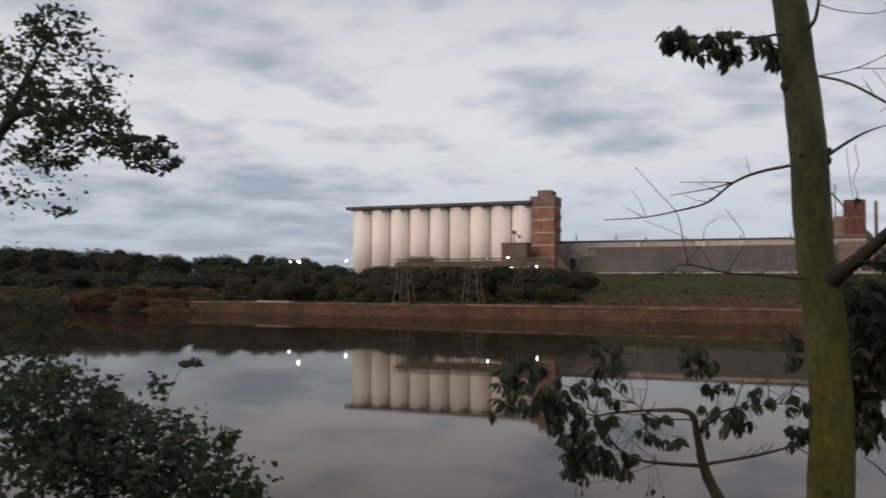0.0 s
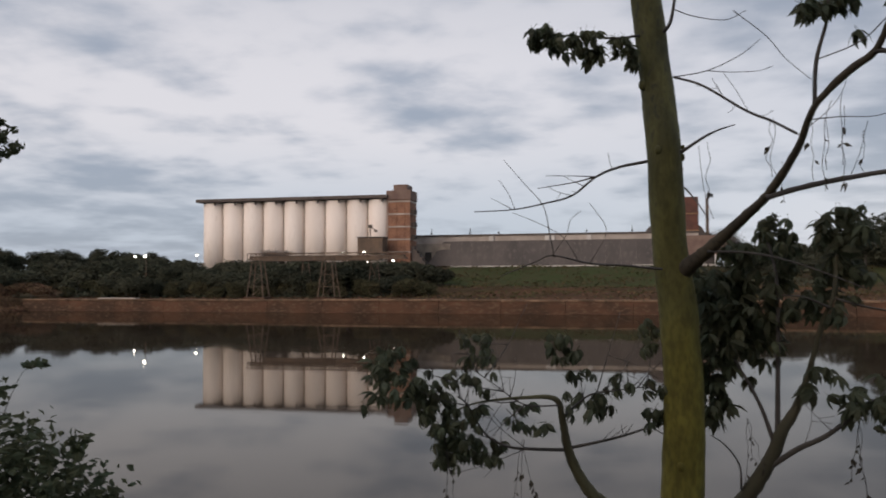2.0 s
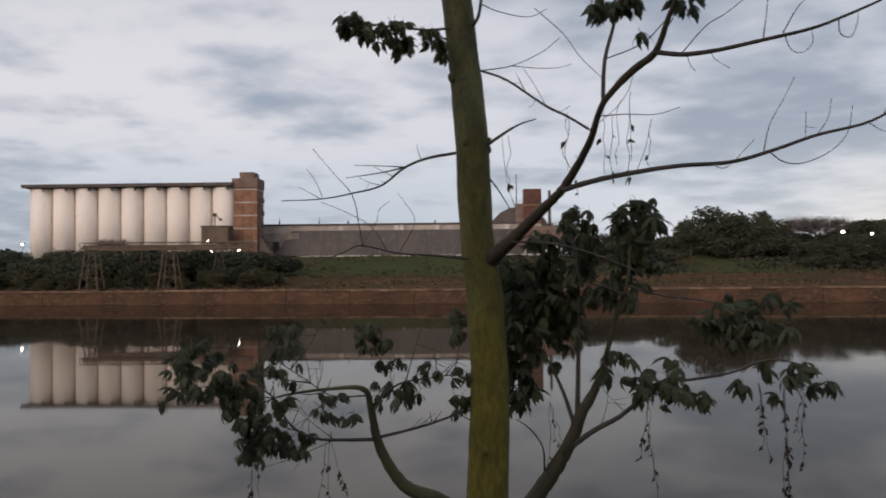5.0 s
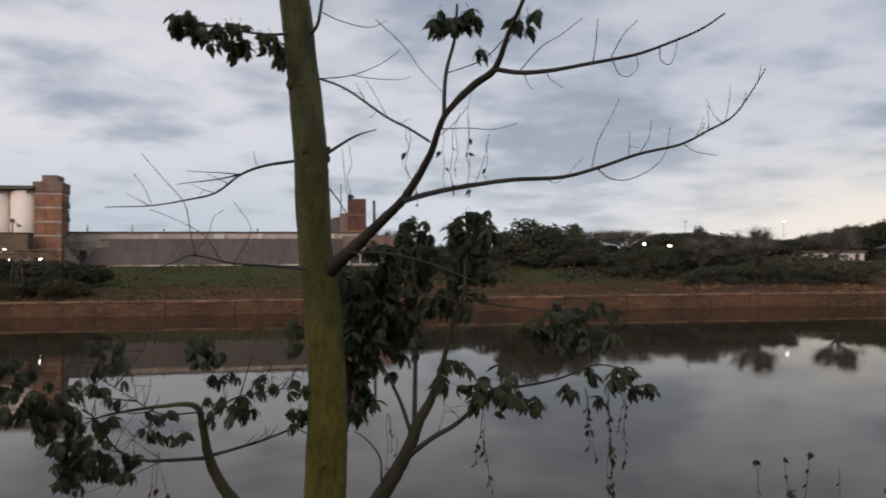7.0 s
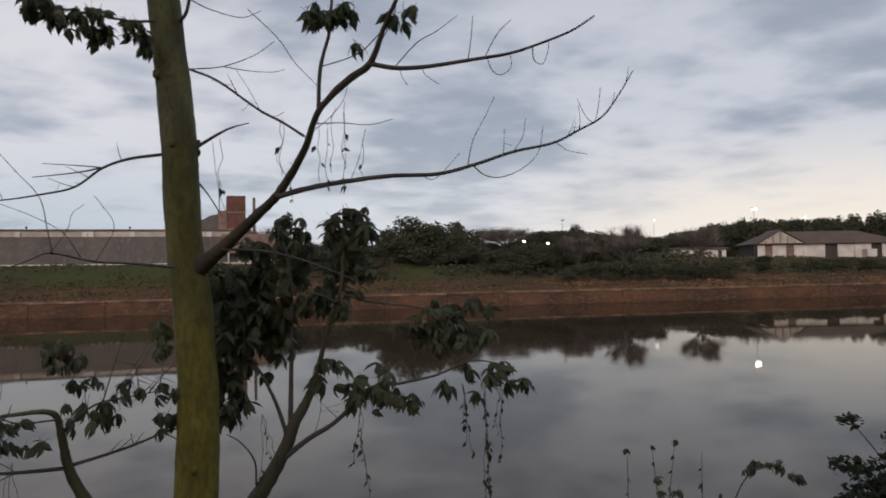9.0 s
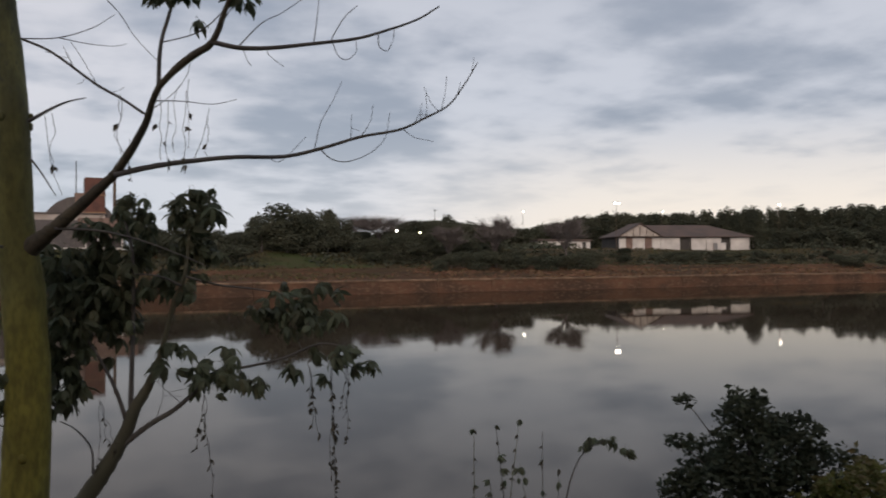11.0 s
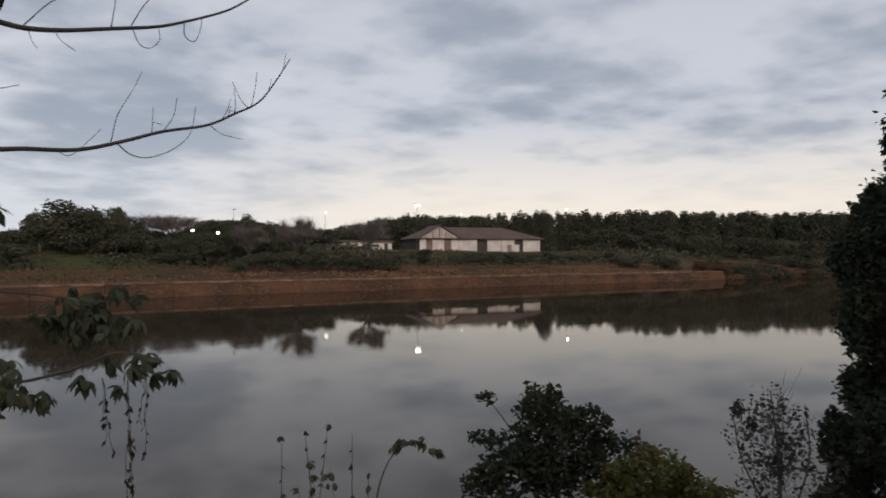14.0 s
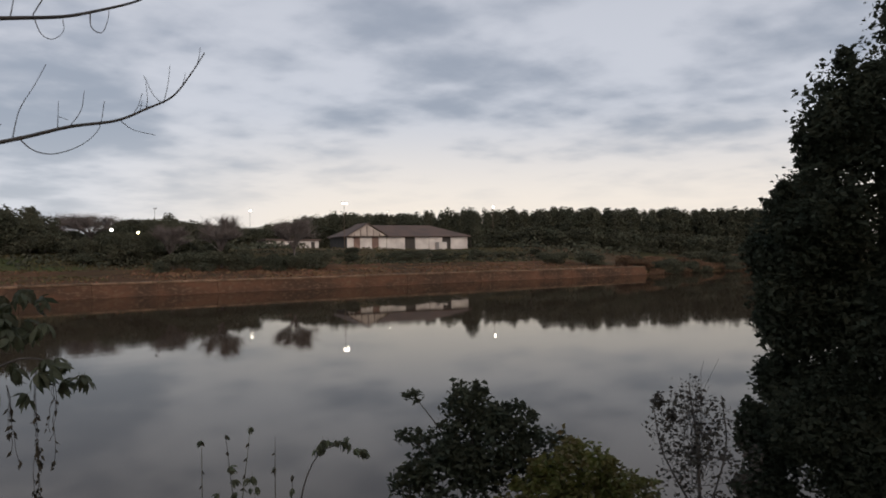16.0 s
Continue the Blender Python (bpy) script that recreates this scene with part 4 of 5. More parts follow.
# ---- the floss-silk tree and its neighbours on the near bank ----
TRUNK = [(0.12, 4.20, 5.35, 0.1057), (0.14, 4.20, 5.86, 0.0975), (0.13, 4.20, 6.15, 0.0920), (0.11, 4.20, 6.43, 0.0906), (0.08, 4.20, 6.71, 0.0851), (0.06, 4.20, 7.14, 0.0851), (0.03, 4.25, 7.50, 0.0806), (-0.01, 4.25, 7.88, 0.0750), (-0.08, 4.20, 8.49, 0.0632), (-0.15, 4.20, 9.37, 0.0494)]
LIMB = [(0.09, 4.22, 6.50, 0.0460), (0.18, 4.12, 6.58, 0.0382), (0.27, 4.00, 6.66, 0.0305), (0.40, 3.85, 6.79, 0.0220), (0.48, 3.74, 6.88, 0.0194), (0.56, 3.58, 7.04, 0.0156), (0.60, 3.46, 7.18, 0.0132), (0.70, 3.36, 7.29, 0.0156), (0.78, 3.29, 7.35, 0.0134), (0.82, 3.20, 7.48, 0.0096), (0.87, 3.10, 7.63, 0.0068), (0.87, 3.00, 7.78, 0.0033)]
HIGH_BOUGH = [(0.77, 3.29, 7.35, 0.0108), (0.88, 3.26, 7.33, 0.0097), (1.01, 3.24, 7.34, 0.0086), (1.18, 3.21, 7.37, 0.0075), (1.34, 3.18, 7.40, 0.0064), (1.46, 3.15, 7.44, 0.0054), (1.60, 3.13, 7.50, 0.0044), (1.69, 3.10, 7.56, 0.0034)]
LONG_BOUGH = [(0.46, 3.74, 6.85, 0.0132), (0.61, 3.70, 6.89, 0.0122), (0.78, 3.67, 6.92, 0.0111), (0.95, 3.63, 6.94, 0.0100), (1.16, 3.60, 6.95, 0.0090), (1.32, 3.56, 6.99, 0.0080), (1.50, 3.53, 7.05, 0.0070), (1.68, 3.49, 7.09, 0.0060), (1.80, 3.46, 7.15, 0.0051), (1.90, 3.42, 7.21, 0.0041), (1.97, 3.39, 7.31, 0.0032), (2.02, 3.35, 7.41, 0.0023)]
UP_SHOOT = [(0.60, 3.46, 7.17, 0.0094), (0.61, 3.46, 7.36, 0.0082), (0.65, 3.45, 7.52, 0.0069), (0.66, 3.45, 7.66, 0.0056)]
CROSS_TWIG = [(0.56, 3.60, 7.10, 0.0059), (0.49, 3.74, 7.18, 0.0059), (0.40, 3.88, 7.26, 0.0058), (0.23, 4.01, 7.41, 0.0057), (0.11, 4.15, 7.49, 0.0057)]
STUB_TWIG = [(0.14, 4.15, 7.12, 0.0090), (0.23, 4.07, 7.17, 0.0066), (0.29, 3.98, 7.19, 0.0043), (0.36, 3.90, 7.20, 0.0021)]
LEFT_BOUGH = [(-0.02, 4.15, 7.08, 0.0079), (-0.16, 4.11, 7.05, 0.0069), (-0.27, 4.07, 7.00, 0.0059), (-0.38, 4.03, 6.91, 0.0049), (-0.51, 3.98, 6.87, 0.0040), (-0.66, 3.94, 6.84, 0.0030), (-0.84, 3.90, 6.83, 0.0021)]
LEFT_FORK = [(-0.27, 4.05, 7.00, 0.0044), (-0.37, 4.00, 6.97, 0.0030), (-0.54, 3.95, 6.94, 0.0016)]
LEFT_FORK_UPPER = [(-0.27, 4.05, 7.00, 0.0033), (-0.35, 4.00, 7.00, 0.0023), (-0.50, 3.95, 7.00, 0.0013)]
LEAFY_BOUGH = [(-0.05, 4.20, 7.72, 0.0069), (-0.16, 4.15, 7.70, 0.0059), (-0.28, 4.10, 7.70, 0.0050), (-0.40, 4.05, 7.70, 0.0041), (-0.53, 4.00, 7.70, 0.0033)]
LOW_LEFT_BOUGH = [(0.04, 4.10, 6.55, 0.0067), (-0.14, 4.08, 6.57, 0.0058), (-0.30, 4.06, 6.58, 0.0049), (-0.48, 4.04, 6.62, 0.0040), (-0.56, 4.02, 6.59, 0.0031), (-0.73, 4.00, 6.52, 0.0022)]
LOW_RIGHT_BOUGH = [(0.24, 4.00, 6.63, 0.0065), (0.42, 3.95, 6.62, 0.0054), (0.58, 3.90, 6.58, 0.0042), (0.73, 3.85, 6.52, 0.0031), (0.86, 3.80, 6.46, 0.0021)]
KNEE_TWIG = [(0.11, 4.15, 7.49, 0.0045), (0.26, 4.10, 7.50, 0.0035), (0.40, 4.05, 7.55, 0.0026), (0.49, 4.00, 7.61, 0.0016)]
KNEE_TWIG_LOWER = [(0.26, 4.10, 7.50, 0.0034), (0.37, 4.07, 7.48, 0.0027), (0.48, 4.03, 7.47, 0.0020), (0.54, 4.00, 7.48, 0.0013)]
TOP_TWIG = [(0.07, 4.20, 7.73, 0.0103), (0.10, 4.15, 7.77, 0.0085), (0.12, 4.10, 7.88, 0.0067)]
TOP_ARC = [(0.11, 4.10, 7.81, 0.0045), (0.20, 4.07, 7.76, 0.0035), (0.34, 4.03, 7.72, 0.0026), (0.43, 4.00, 7.75, 0.0016)]
TOP_STRAND = [(0.36, 3.90, 7.72, 0.0032), (0.48, 3.80, 7.57, 0.0028), (0.54, 3.70, 7.44, 0.0024), (0.62, 3.60, 7.32, 0.0020)]
SIDE_TWIG = [(0.15, 4.10, 6.94, 0.0067), (0.19, 4.00, 6.87, 0.0049), (0.24, 3.90, 6.77, 0.0032)]
DEAD_TWIG = [(-0.47, 4.03, 6.61, 0.0044), (-0.49, 4.02, 6.72, 0.0037), (-0.52, 4.02, 6.86, 0.0030), (-0.61, 4.01, 6.97, 0.0023), (-0.71, 4.00, 7.09, 0.0016)]
DEAD_TWIG_LOWER = [(-0.36, 4.05, 6.60, 0.0033), (-0.43, 4.03, 6.71, 0.0026), (-0.55, 4.02, 6.78, 0.0020), (-0.67, 4.00, 6.83, 0.0013)]
SHOOT_A = [(0.88, 3.27, 7.34, 0.0036), (0.97, 3.26, 7.44, 0.0030), (1.05, 3.26, 7.49, 0.0024), (1.14, 3.25, 7.56, 0.0018)]
SHOOT_B = [(1.17, 3.21, 7.37, 0.0035), (1.18, 3.20, 7.45, 0.0026), (1.19, 3.20, 7.55, 0.0017)]
SHOOT_C = [(1.24, 3.19, 7.39, 0.0035), (1.29, 3.18, 7.48, 0.0026), (1.35, 3.18, 7.54, 0.0017)]
LOOP_A = [(1.24, 3.19, 7.39, 0.0030), (1.26, 3.17, 7.32, 0.0025), (1.29, 3.14, 7.30, 0.0021), (1.32, 3.12, 7.33, 0.0016), (1.31, 3.10, 7.37, 0.0011)]
LOOP_B = [(1.43, 3.15, 7.43, 0.0034), (1.43, 3.14, 7.37, 0.0029), (1.46, 3.12, 7.35, 0.0023), (1.48, 3.11, 7.40, 0.0018), (1.48, 3.10, 7.44, 0.0013)]
LOOP_C = [(1.31, 3.56, 6.99, 0.0044), (1.36, 3.53, 6.94, 0.0037), (1.43, 3.50, 6.93, 0.0031), (1.52, 3.46, 6.97, 0.0025), (1.58, 3.43, 7.04, 0.0020), (1.59, 3.40, 7.15, 0.0014)]
SHOOT_D = [(1.29, 3.56, 6.99, 0.0034), (1.31, 3.54, 7.10, 0.0027), (1.36, 3.52, 7.20, 0.0019), (1.40, 3.50, 7.29, 0.0012)]
SHOOT_E = [(1.50, 3.53, 7.05, 0.0029), (1.54, 3.51, 7.12, 0.0020), (1.55, 3.50, 7.20, 0.0011)]
LOOP_D = [(1.09, 3.60, 6.94, 0.0029), (1.12, 3.57, 6.92, 0.0024), (1.15, 3.53, 6.94, 0.0018), (1.23, 3.50, 7.03, 0.0012)]
SHOOT_F = [(1.86, 3.44, 7.18, 0.0028), (1.81, 3.42, 7.21, 0.0020), (1.76, 3.40, 7.28, 0.0011)]
SHOOT_G = [(1.87, 3.44, 7.18, 0.0028), (1.88, 3.42, 7.26, 0.0020), (1.88, 3.40, 7.34, 0.0011)]
LOOP_E = [(1.70, 3.49, 7.09, 0.0029), (1.73, 3.44, 7.05, 0.0020), (1.81, 3.40, 7.03, 0.0011)]
SHOOT_H = [(0.59, 3.52, 7.14, 0.0038), (0.70, 3.48, 7.14, 0.0030), (0.81, 3.44, 7.13, 0.0022), (0.90, 3.40, 7.15, 0.0014)]
SHOOT_I = [(0.78, 3.67, 6.93, 0.0025), (0.81, 3.64, 7.02, 0.0017), (0.83, 3.60, 7.14, 0.0010)]
SHOOT_J = [(0.62, 3.46, 7.37, 0.0038), (0.71, 3.39, 7.39, 0.0037), (0.76, 3.32, 7.41, 0.0036), (0.81, 3.25, 7.46, 0.0035)]
SHOOT_K = [(0.56, 3.58, 7.09, 0.0029), (0.66, 3.55, 7.17, 0.0023), (0.72, 3.53, 7.25, 0.0017), (0.74, 3.50, 7.34, 0.0011)]
SHOOT_L = [(0.49, 3.65, 6.93, 0.0020), (0.46, 3.63, 7.00, 0.0016), (0.48, 3.62, 7.10, 0.0013), (0.47, 3.60, 7.17, 0.0010)]
SHOOT_M = [(0.89, 3.26, 7.34, 0.0027), (0.90, 3.23, 7.28, 0.0018), (0.91, 3.20, 7.25, 0.0009)]
SHOOT_N = [(0.98, 3.24, 7.34, 0.0026), (0.99, 3.22, 7.30, 0.0018), (1.04, 3.20, 7.26, 0.0009)]
SHOOT_O = [(0.40, 3.75, 7.22, 0.0020), (0.34, 3.72, 7.32, 0.0015), (0.29, 3.70, 7.39, 0.0010)]
SHOOT_P = [(-0.30, 4.05, 6.58, 0.0028), (-0.22, 4.03, 6.73, 0.0023), (-0.27, 4.02, 6.83, 0.0018), (-0.30, 4.00, 6.87, 0.0013)]
SHOOT_Q = [(-0.48, 4.03, 6.62, 0.0027), (-0.41, 4.02, 6.72, 0.0022), (-0.39, 4.01, 6.79, 0.0016), (-0.34, 4.00, 6.83, 0.0011)]
SHOOT_R = [(0.27, 4.00, 6.78, 0.0022), (0.23, 3.97, 6.89, 0.0018), (0.21, 3.93, 7.02, 0.0014), (0.20, 3.90, 7.11, 0.0011)]
SHOOT_S = [(0.80, 3.27, 7.40, 0.0036), (0.86, 3.24, 7.51, 0.0031), (0.87, 3.20, 7.58, 0.0026)]
SHOOT_T = [(-0.65, 3.95, 6.84, 0.0022), (-0.68, 3.92, 6.92, 0.0016), (-0.72, 3.90, 6.98, 0.0011)]
BENT_STEM = [(0.07, 4.30, 5.19, 0.0398), (-0.12, 4.25, 5.33, 0.0370), (-0.28, 4.20, 5.41, 0.0320), (-0.37, 4.15, 5.54, 0.0271), (-0.42, 4.10, 5.68, 0.0223), (-0.44, 4.05, 5.82, 0.0177), (-0.47, 4.00, 5.93, 0.0131), (-0.62, 3.95, 5.94, 0.0086), (-0.82, 3.90, 5.92, 0.0053), (-0.92, 3.85, 5.89, 0.0031)]
BENT_LEFT = [(-0.42, 4.10, 5.67, 0.0101), (-0.58, 4.04, 5.68, 0.0086), (-0.70, 3.98, 5.70, 0.0072), (-0.80, 3.92, 5.77, 0.0058), (-0.87, 3.86, 5.91, 0.0044), (-0.91, 3.80, 5.96, 0.0031)]
BENT_RIGHT = [(-0.41, 4.10, 5.68, 0.0089), (-0.29, 4.15, 5.70, 0.0076), (-0.15, 4.20, 5.73, 0.0063), (0.02, 4.25, 5.78, 0.0049), (0.14, 4.30, 5.78, 0.0035)]
BENT_UPPER = [(-0.44, 4.05, 5.84, 0.0055), (-0.31, 4.10, 5.94, 0.0045), (-0.17, 4.15, 5.96, 0.0034), (0.01, 4.20, 5.98, 0.0023)]
BENT_TWIG = [(-0.45, 4.00, 5.90, 0.0044), (-0.61, 3.93, 5.91, 0.0036), (-0.73, 3.87, 6.00, 0.0028), (-0.84, 3.80, 6.09, 0.0021)]
LOW_STEM = [(0.19, 4.55, 5.01, 0.0645), (0.38, 4.50, 5.27, 0.0466), (0.49, 4.45, 5.45, 0.0400), (0.57, 4.42, 5.60, 0.0349), (0.62, 4.40, 5.74, 0.0300), (0.69, 4.40, 5.86, 0.0228), (0.75, 4.40, 6.03, 0.0144), (0.81, 4.35, 6.29, 0.0130), (0.85, 4.30, 6.42, 0.0105), (0.87, 4.30, 6.62, 0.0082)]
MID_STEM = [(0.60, 4.40, 5.72, 0.0144), (0.61, 4.43, 5.94, 0.0124), (0.62, 4.45, 6.24, 0.0103), (0.62, 4.47, 6.51, 0.0082), (0.58, 4.50, 6.72, 0.0061)]
LEFT_STEM = [(0.58, 4.40, 5.69, 0.0120), (0.53, 4.43, 5.85, 0.0097), (0.46, 4.47, 6.00, 0.0073), (0.39, 4.50, 6.12, 0.0049)]
RIGHT_BOUGH = [(0.54, 4.42, 5.54, 0.0157), (0.68, 4.36, 5.66, 0.0140), (0.80, 4.30, 5.74, 0.0123), (0.91, 4.24, 5.85, 0.0107), (0.98, 4.19, 5.93, 0.0091), (1.11, 4.13, 5.95, 0.0076), (1.29, 4.07, 5.99, 0.0061), (1.46, 4.01, 6.06, 0.0046), (1.59, 3.95, 6.04, 0.0032)]
LEFT_WHIP = [(0.43, 4.45, 5.43, 0.0061), (0.42, 4.43, 5.56, 0.0048), (0.35, 4.42, 5.66, 0.0036), (0.28, 4.40, 5.71, 0.0024)]
FORK_TWIG = [(0.83, 4.30, 6.36, 0.0070), (0.72, 4.30, 6.41, 0.0047), (0.61, 4.30, 6.42, 0.0023)]
CROWN_TWIG = [(0.84, 4.30, 6.41, 0.0070), (1.01, 4.27, 6.36, 0.0054), (1.23, 4.23, 6.33, 0.0038), (1.39, 4.20, 6.29, 0.0023)]

FLOSS_LEAVES = [(-0.50, 4.00, 7.69, 0.07, 0.04, 11), (-0.36, 4.02, 7.67, 0.10, 0.05, 16), (-0.26, 4.05, 7.62, 0.04, 0.04, 6), (-0.13, 4.15, 7.67, 0.05, 0.05, 9), (-0.09, 4.15, 7.60, 0.02, 0.03, 3), (0.60, 3.45, 7.59, 0.09, 0.04, 9), (0.70, 3.40, 7.59, 0.05, 0.03, 5), (0.88, 3.20, 7.54, 0.05, 0.03, 4), (0.75, 3.40, 7.45, 0.01, 0.01, 1)]
BENT_LEAVES = [(-1.28, 3.90, 6.13, 0.11, 0.06, 8), (-1.20, 3.85, 6.00, 0.14, 0.07, 14), (-1.04, 3.85, 5.96, 0.08, 0.10, 8), (-0.92, 3.85, 5.81, 0.11, 0.10, 12), (-0.83, 3.90, 5.70, 0.11, 0.05, 7), (-0.95, 3.85, 5.70, 0.07, 0.05, 5), (-0.84, 4.00, 6.18, 0.09, 0.06, 7), (-0.45, 4.10, 6.18, 0.10, 0.06, 7), (-0.60, 4.00, 5.85, 0.10, 0.07, 6), (-0.31, 4.10, 5.91, 0.11, 0.06, 7), (-0.17, 4.15, 5.99, 0.06, 0.05, 3), (0.01, 4.20, 5.91, 0.06, 0.10, 7), (-0.02, 4.30, 6.23, 0.08, 0.08, 6), (-0.32, 4.20, 6.04, 0.11, 0.03, 3), (-0.84, 3.90, 6.04, 0.11, 0.05, 4)]
LOW_LEAVES = [(0.90, 4.30, 6.78, 0.12, 0.08, 13), (0.88, 4.35, 6.63, 0.13, 0.12, 18), (0.64, 4.50, 6.75, 0.09, 0.07, 7), (0.56, 4.60, 6.60, 0.17, 0.13, 20), (0.37, 4.60, 6.42, 0.16, 0.14, 22), (0.46, 4.60, 6.20, 0.20, 0.14, 26), (0.31, 4.55, 5.99, 0.09, 0.17, 16), (0.84, 4.30, 6.39, 0.10, 0.06, 6), (0.69, 4.50, 6.42, 0.12, 0.09, 8), (0.78, 4.30, 6.01, 0.10, 0.08, 9), (0.96, 4.20, 5.99, 0.13, 0.08, 10), (0.87, 4.20, 5.88, 0.09, 0.06, 4), (1.09, 4.10, 5.90, 0.13, 0.08, 9), (1.34, 4.05, 5.90, 0.04, 0.10, 3), (1.52, 3.95, 6.01, 0.09, 0.06, 8), (1.65, 3.90, 5.98, 0.06, 0.04, 4), (1.33, 4.25, 6.24, 0.14, 0.10, 9), (1.50, 4.30, 6.28, 0.13, 0.09, 8), (1.52, 4.25, 6.13, 0.13, 0.07, 8), (1.49, 3.95, 5.91, 0.03, 0.05, 2)]


def leaf_fan(seed, n, length, droop):
    """A palmate leaf: a stalk and hanging, folded leaflets."""
    rng = random.Random(seed)
    verts, faces = [], []
    st = tube_data([(length * 0.25, 0, length * 0.3, 0.0012), (length * 0.1, 0, length * 0.18, 0.0011), (0, 0, 0, 0.001)], 3, 1)
    merge((verts, faces), st)
    for i in range(n):
        g = 6.28 * i / n + rng.uniform(-0.3, 0.3)
        dr = droop * rng.uniform(0.6, 1.3)
        L = length * rng.uniform(0.75, 1.15)
        w = L * rng.uniform(0.13, 0.18)
        out2, side = Vector((math.cos(g), math.sin(g), 0)), Vector((-math.sin(g), math.cos(g), 0))
        o = len(verts)
        ax = []
        for t in (0.0, 0.3, 0.65, 1.0):
            a = dr * (0.5 + 0.6 * t)
            ax.append(out2 * (L * t * math.cos(a)) - Vector((0, 0, L * t * math.sin(a))))
        nrm = Vector((0, 0, 1))
        verts.append(ax[0])
        for q, ww in ((ax[1], 0.85), (ax[2], 1.0)):
            verts += [q - side * w * ww + nrm * w * 0.25, q, q + side * w * ww + nrm * w * 0.25]
        verts.append(ax[3])
        faces += [(o, o + 1, o + 2), (o, o + 2, o + 3), (o + 1, o + 4, o + 5, o + 2), (o + 2, o + 5, o + 6, o + 3), (o + 4, o + 7, o + 5), (o + 5, o + 7, o + 6)]
    return mesh_of("leaf", verts, faces, M_leaf)


FANS = [leaf_fan(i, 5 + i % 3, 0.075, 1.05 + 0.1 * i) for i in range(5)]
FANS_BIG = [leaf_fan(20 + i, 7 + i % 2, 0.095, 0.9 + 0.15 * i) for i in range(4)]


def leaves(parent, rows, fans, seed, scale=1.0, many=1.0):
    rng = random.Random(seed)
    for x, y, z, rx, rz, n in rows:
        for i in range(round(n * many)):
            m = pose(x + rng.uniform(-1, 1) * rx, y + rng.gauss(0, 0.6) * rx, z + rng.uniform(-1, 1) * rz,
                     rng.gauss(0, 22), rng.gauss(0, 22), rng.uniform(0, 360)) @ Matrix.Scale(scale * rng.uniform(0.7, 1.15), 4)
            child("leaf", fans[rng.randrange(len(fans))], parent, m=m)


def twigs_on(parent, rows, n, length, seed, mat, rise=0.6, r0=0.0035):
    """Fine side shoots along a bough."""
    rng = random.Random(seed)
    pts = spline(rows, 4)
    for i in range(n):
        k = rng.randrange(3, len(pts) - 1)
        a, along = Vector(pts[k][:3]), (pts[k + 1] - pts[k - 1]).to_3d().normalized()
        L = length * rng.choice((0.35, 0.6, 0.9, 1.5)) * rng.uniform(0.8, 1.2)
        side = along.cross(Vector((rng.gauss(0, 0.3), 1, rng.gauss(0, 0.3)))).normalized() * (-1 if rng.random() < 0.3 else 1)
        if side.z < 0 and rng.random() < rise:
            side = -side
        d = (along * rng.uniform(-0.2, 1.3) + side * rng.uniform(0.2, 1.0) + Vector((0, rng.gauss(0, 0.2), 0))).normalized()
        bend = Vector((rng.gauss(0, 0.1), 0, rng.uniform(0.02, 0.28))) * L
        mid, tip = a + d * L * 0.5 + bend * 0.15, a + d * L + bend
        tube("twig", [(*a, r0), (*mid, r0 * 0.65), (*tip, 0.0009)], mat, parent, 4, 3)
        if L > 0.1:
            fork = mid + (along * 0.8 - side * 0.5).normalized() * L * 0.4
            tube("twig", [(*mid, r0 * 0.6), (*mid.lerp(fork, 0.5), r0 * 0.45), (*fork, 0.0008)], mat, parent, 4, 2)


floss = thing("floss_silk_tree", "slender tree with smooth yellow-green trunk and bare boughs", "tree")
LIMB = [(0.08, 4.24, 6.49, 0.020), (0.135, 4.19, 6.54, 0.031), (0.195, 4.11, 6.59, 0.033)] + LIMB[2:]
tr_rows = [(0.10, 4.2, 4.0, 0.16), (0.11, 4.2, 4.6, 0.125)] + TRUNK
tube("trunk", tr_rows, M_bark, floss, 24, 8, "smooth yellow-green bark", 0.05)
for x, y, z, r in ((-0.036, 4.2, 7.47, 0.022), (0.03, 4.122, 7.13, 0.018), (0.115, 4.105, 5.61, 0.02), (0.142, 4.19, 7.10, 0.018), (0.140, 4.19, 7.04, 0.012), (0.150, 4.19, 7.15, 0.010)):
    b = bmesh.new()
    bmesh.ops.create_icosphere(b, subdivisions=2, radius=r, matrix=Matrix.Translation((x, y, z)) @ Matrix.Diagonal((1, 0.8, 1.3, 1)))
    for fa in b.faces:
        fa.smooth = True
    part("knot", b, M_bark, floss)
tube("branch_collar", [(0.10, 4.20, 6.47, 0.052), (0.145, 4.155, 6.545, 0.046), (0.180, 4.118, 6.578, 0.039), (0.210, 4.085, 6.603, 0.033), (0.235, 4.05, 6.625, 0.026)], M_limb, floss, 16, 6, "", 0.08)
for rows in (LIMB, HIGH_BOUGH, LONG_BOUGH, UP_SHOOT, CROSS_TWIG, STUB_TWIG, LEFT_BOUGH, LEFT_FORK, LEFT_FORK_UPPER, LEAFY_BOUGH, LOW_LEFT_BOUGH,
             LOW_RIGHT_BOUGH, TOP_TWIG):
    tube("bough", rows, M_limb if rows is LIMB else M_twig, floss, 9, 7, "dark bare bough", 0.12)
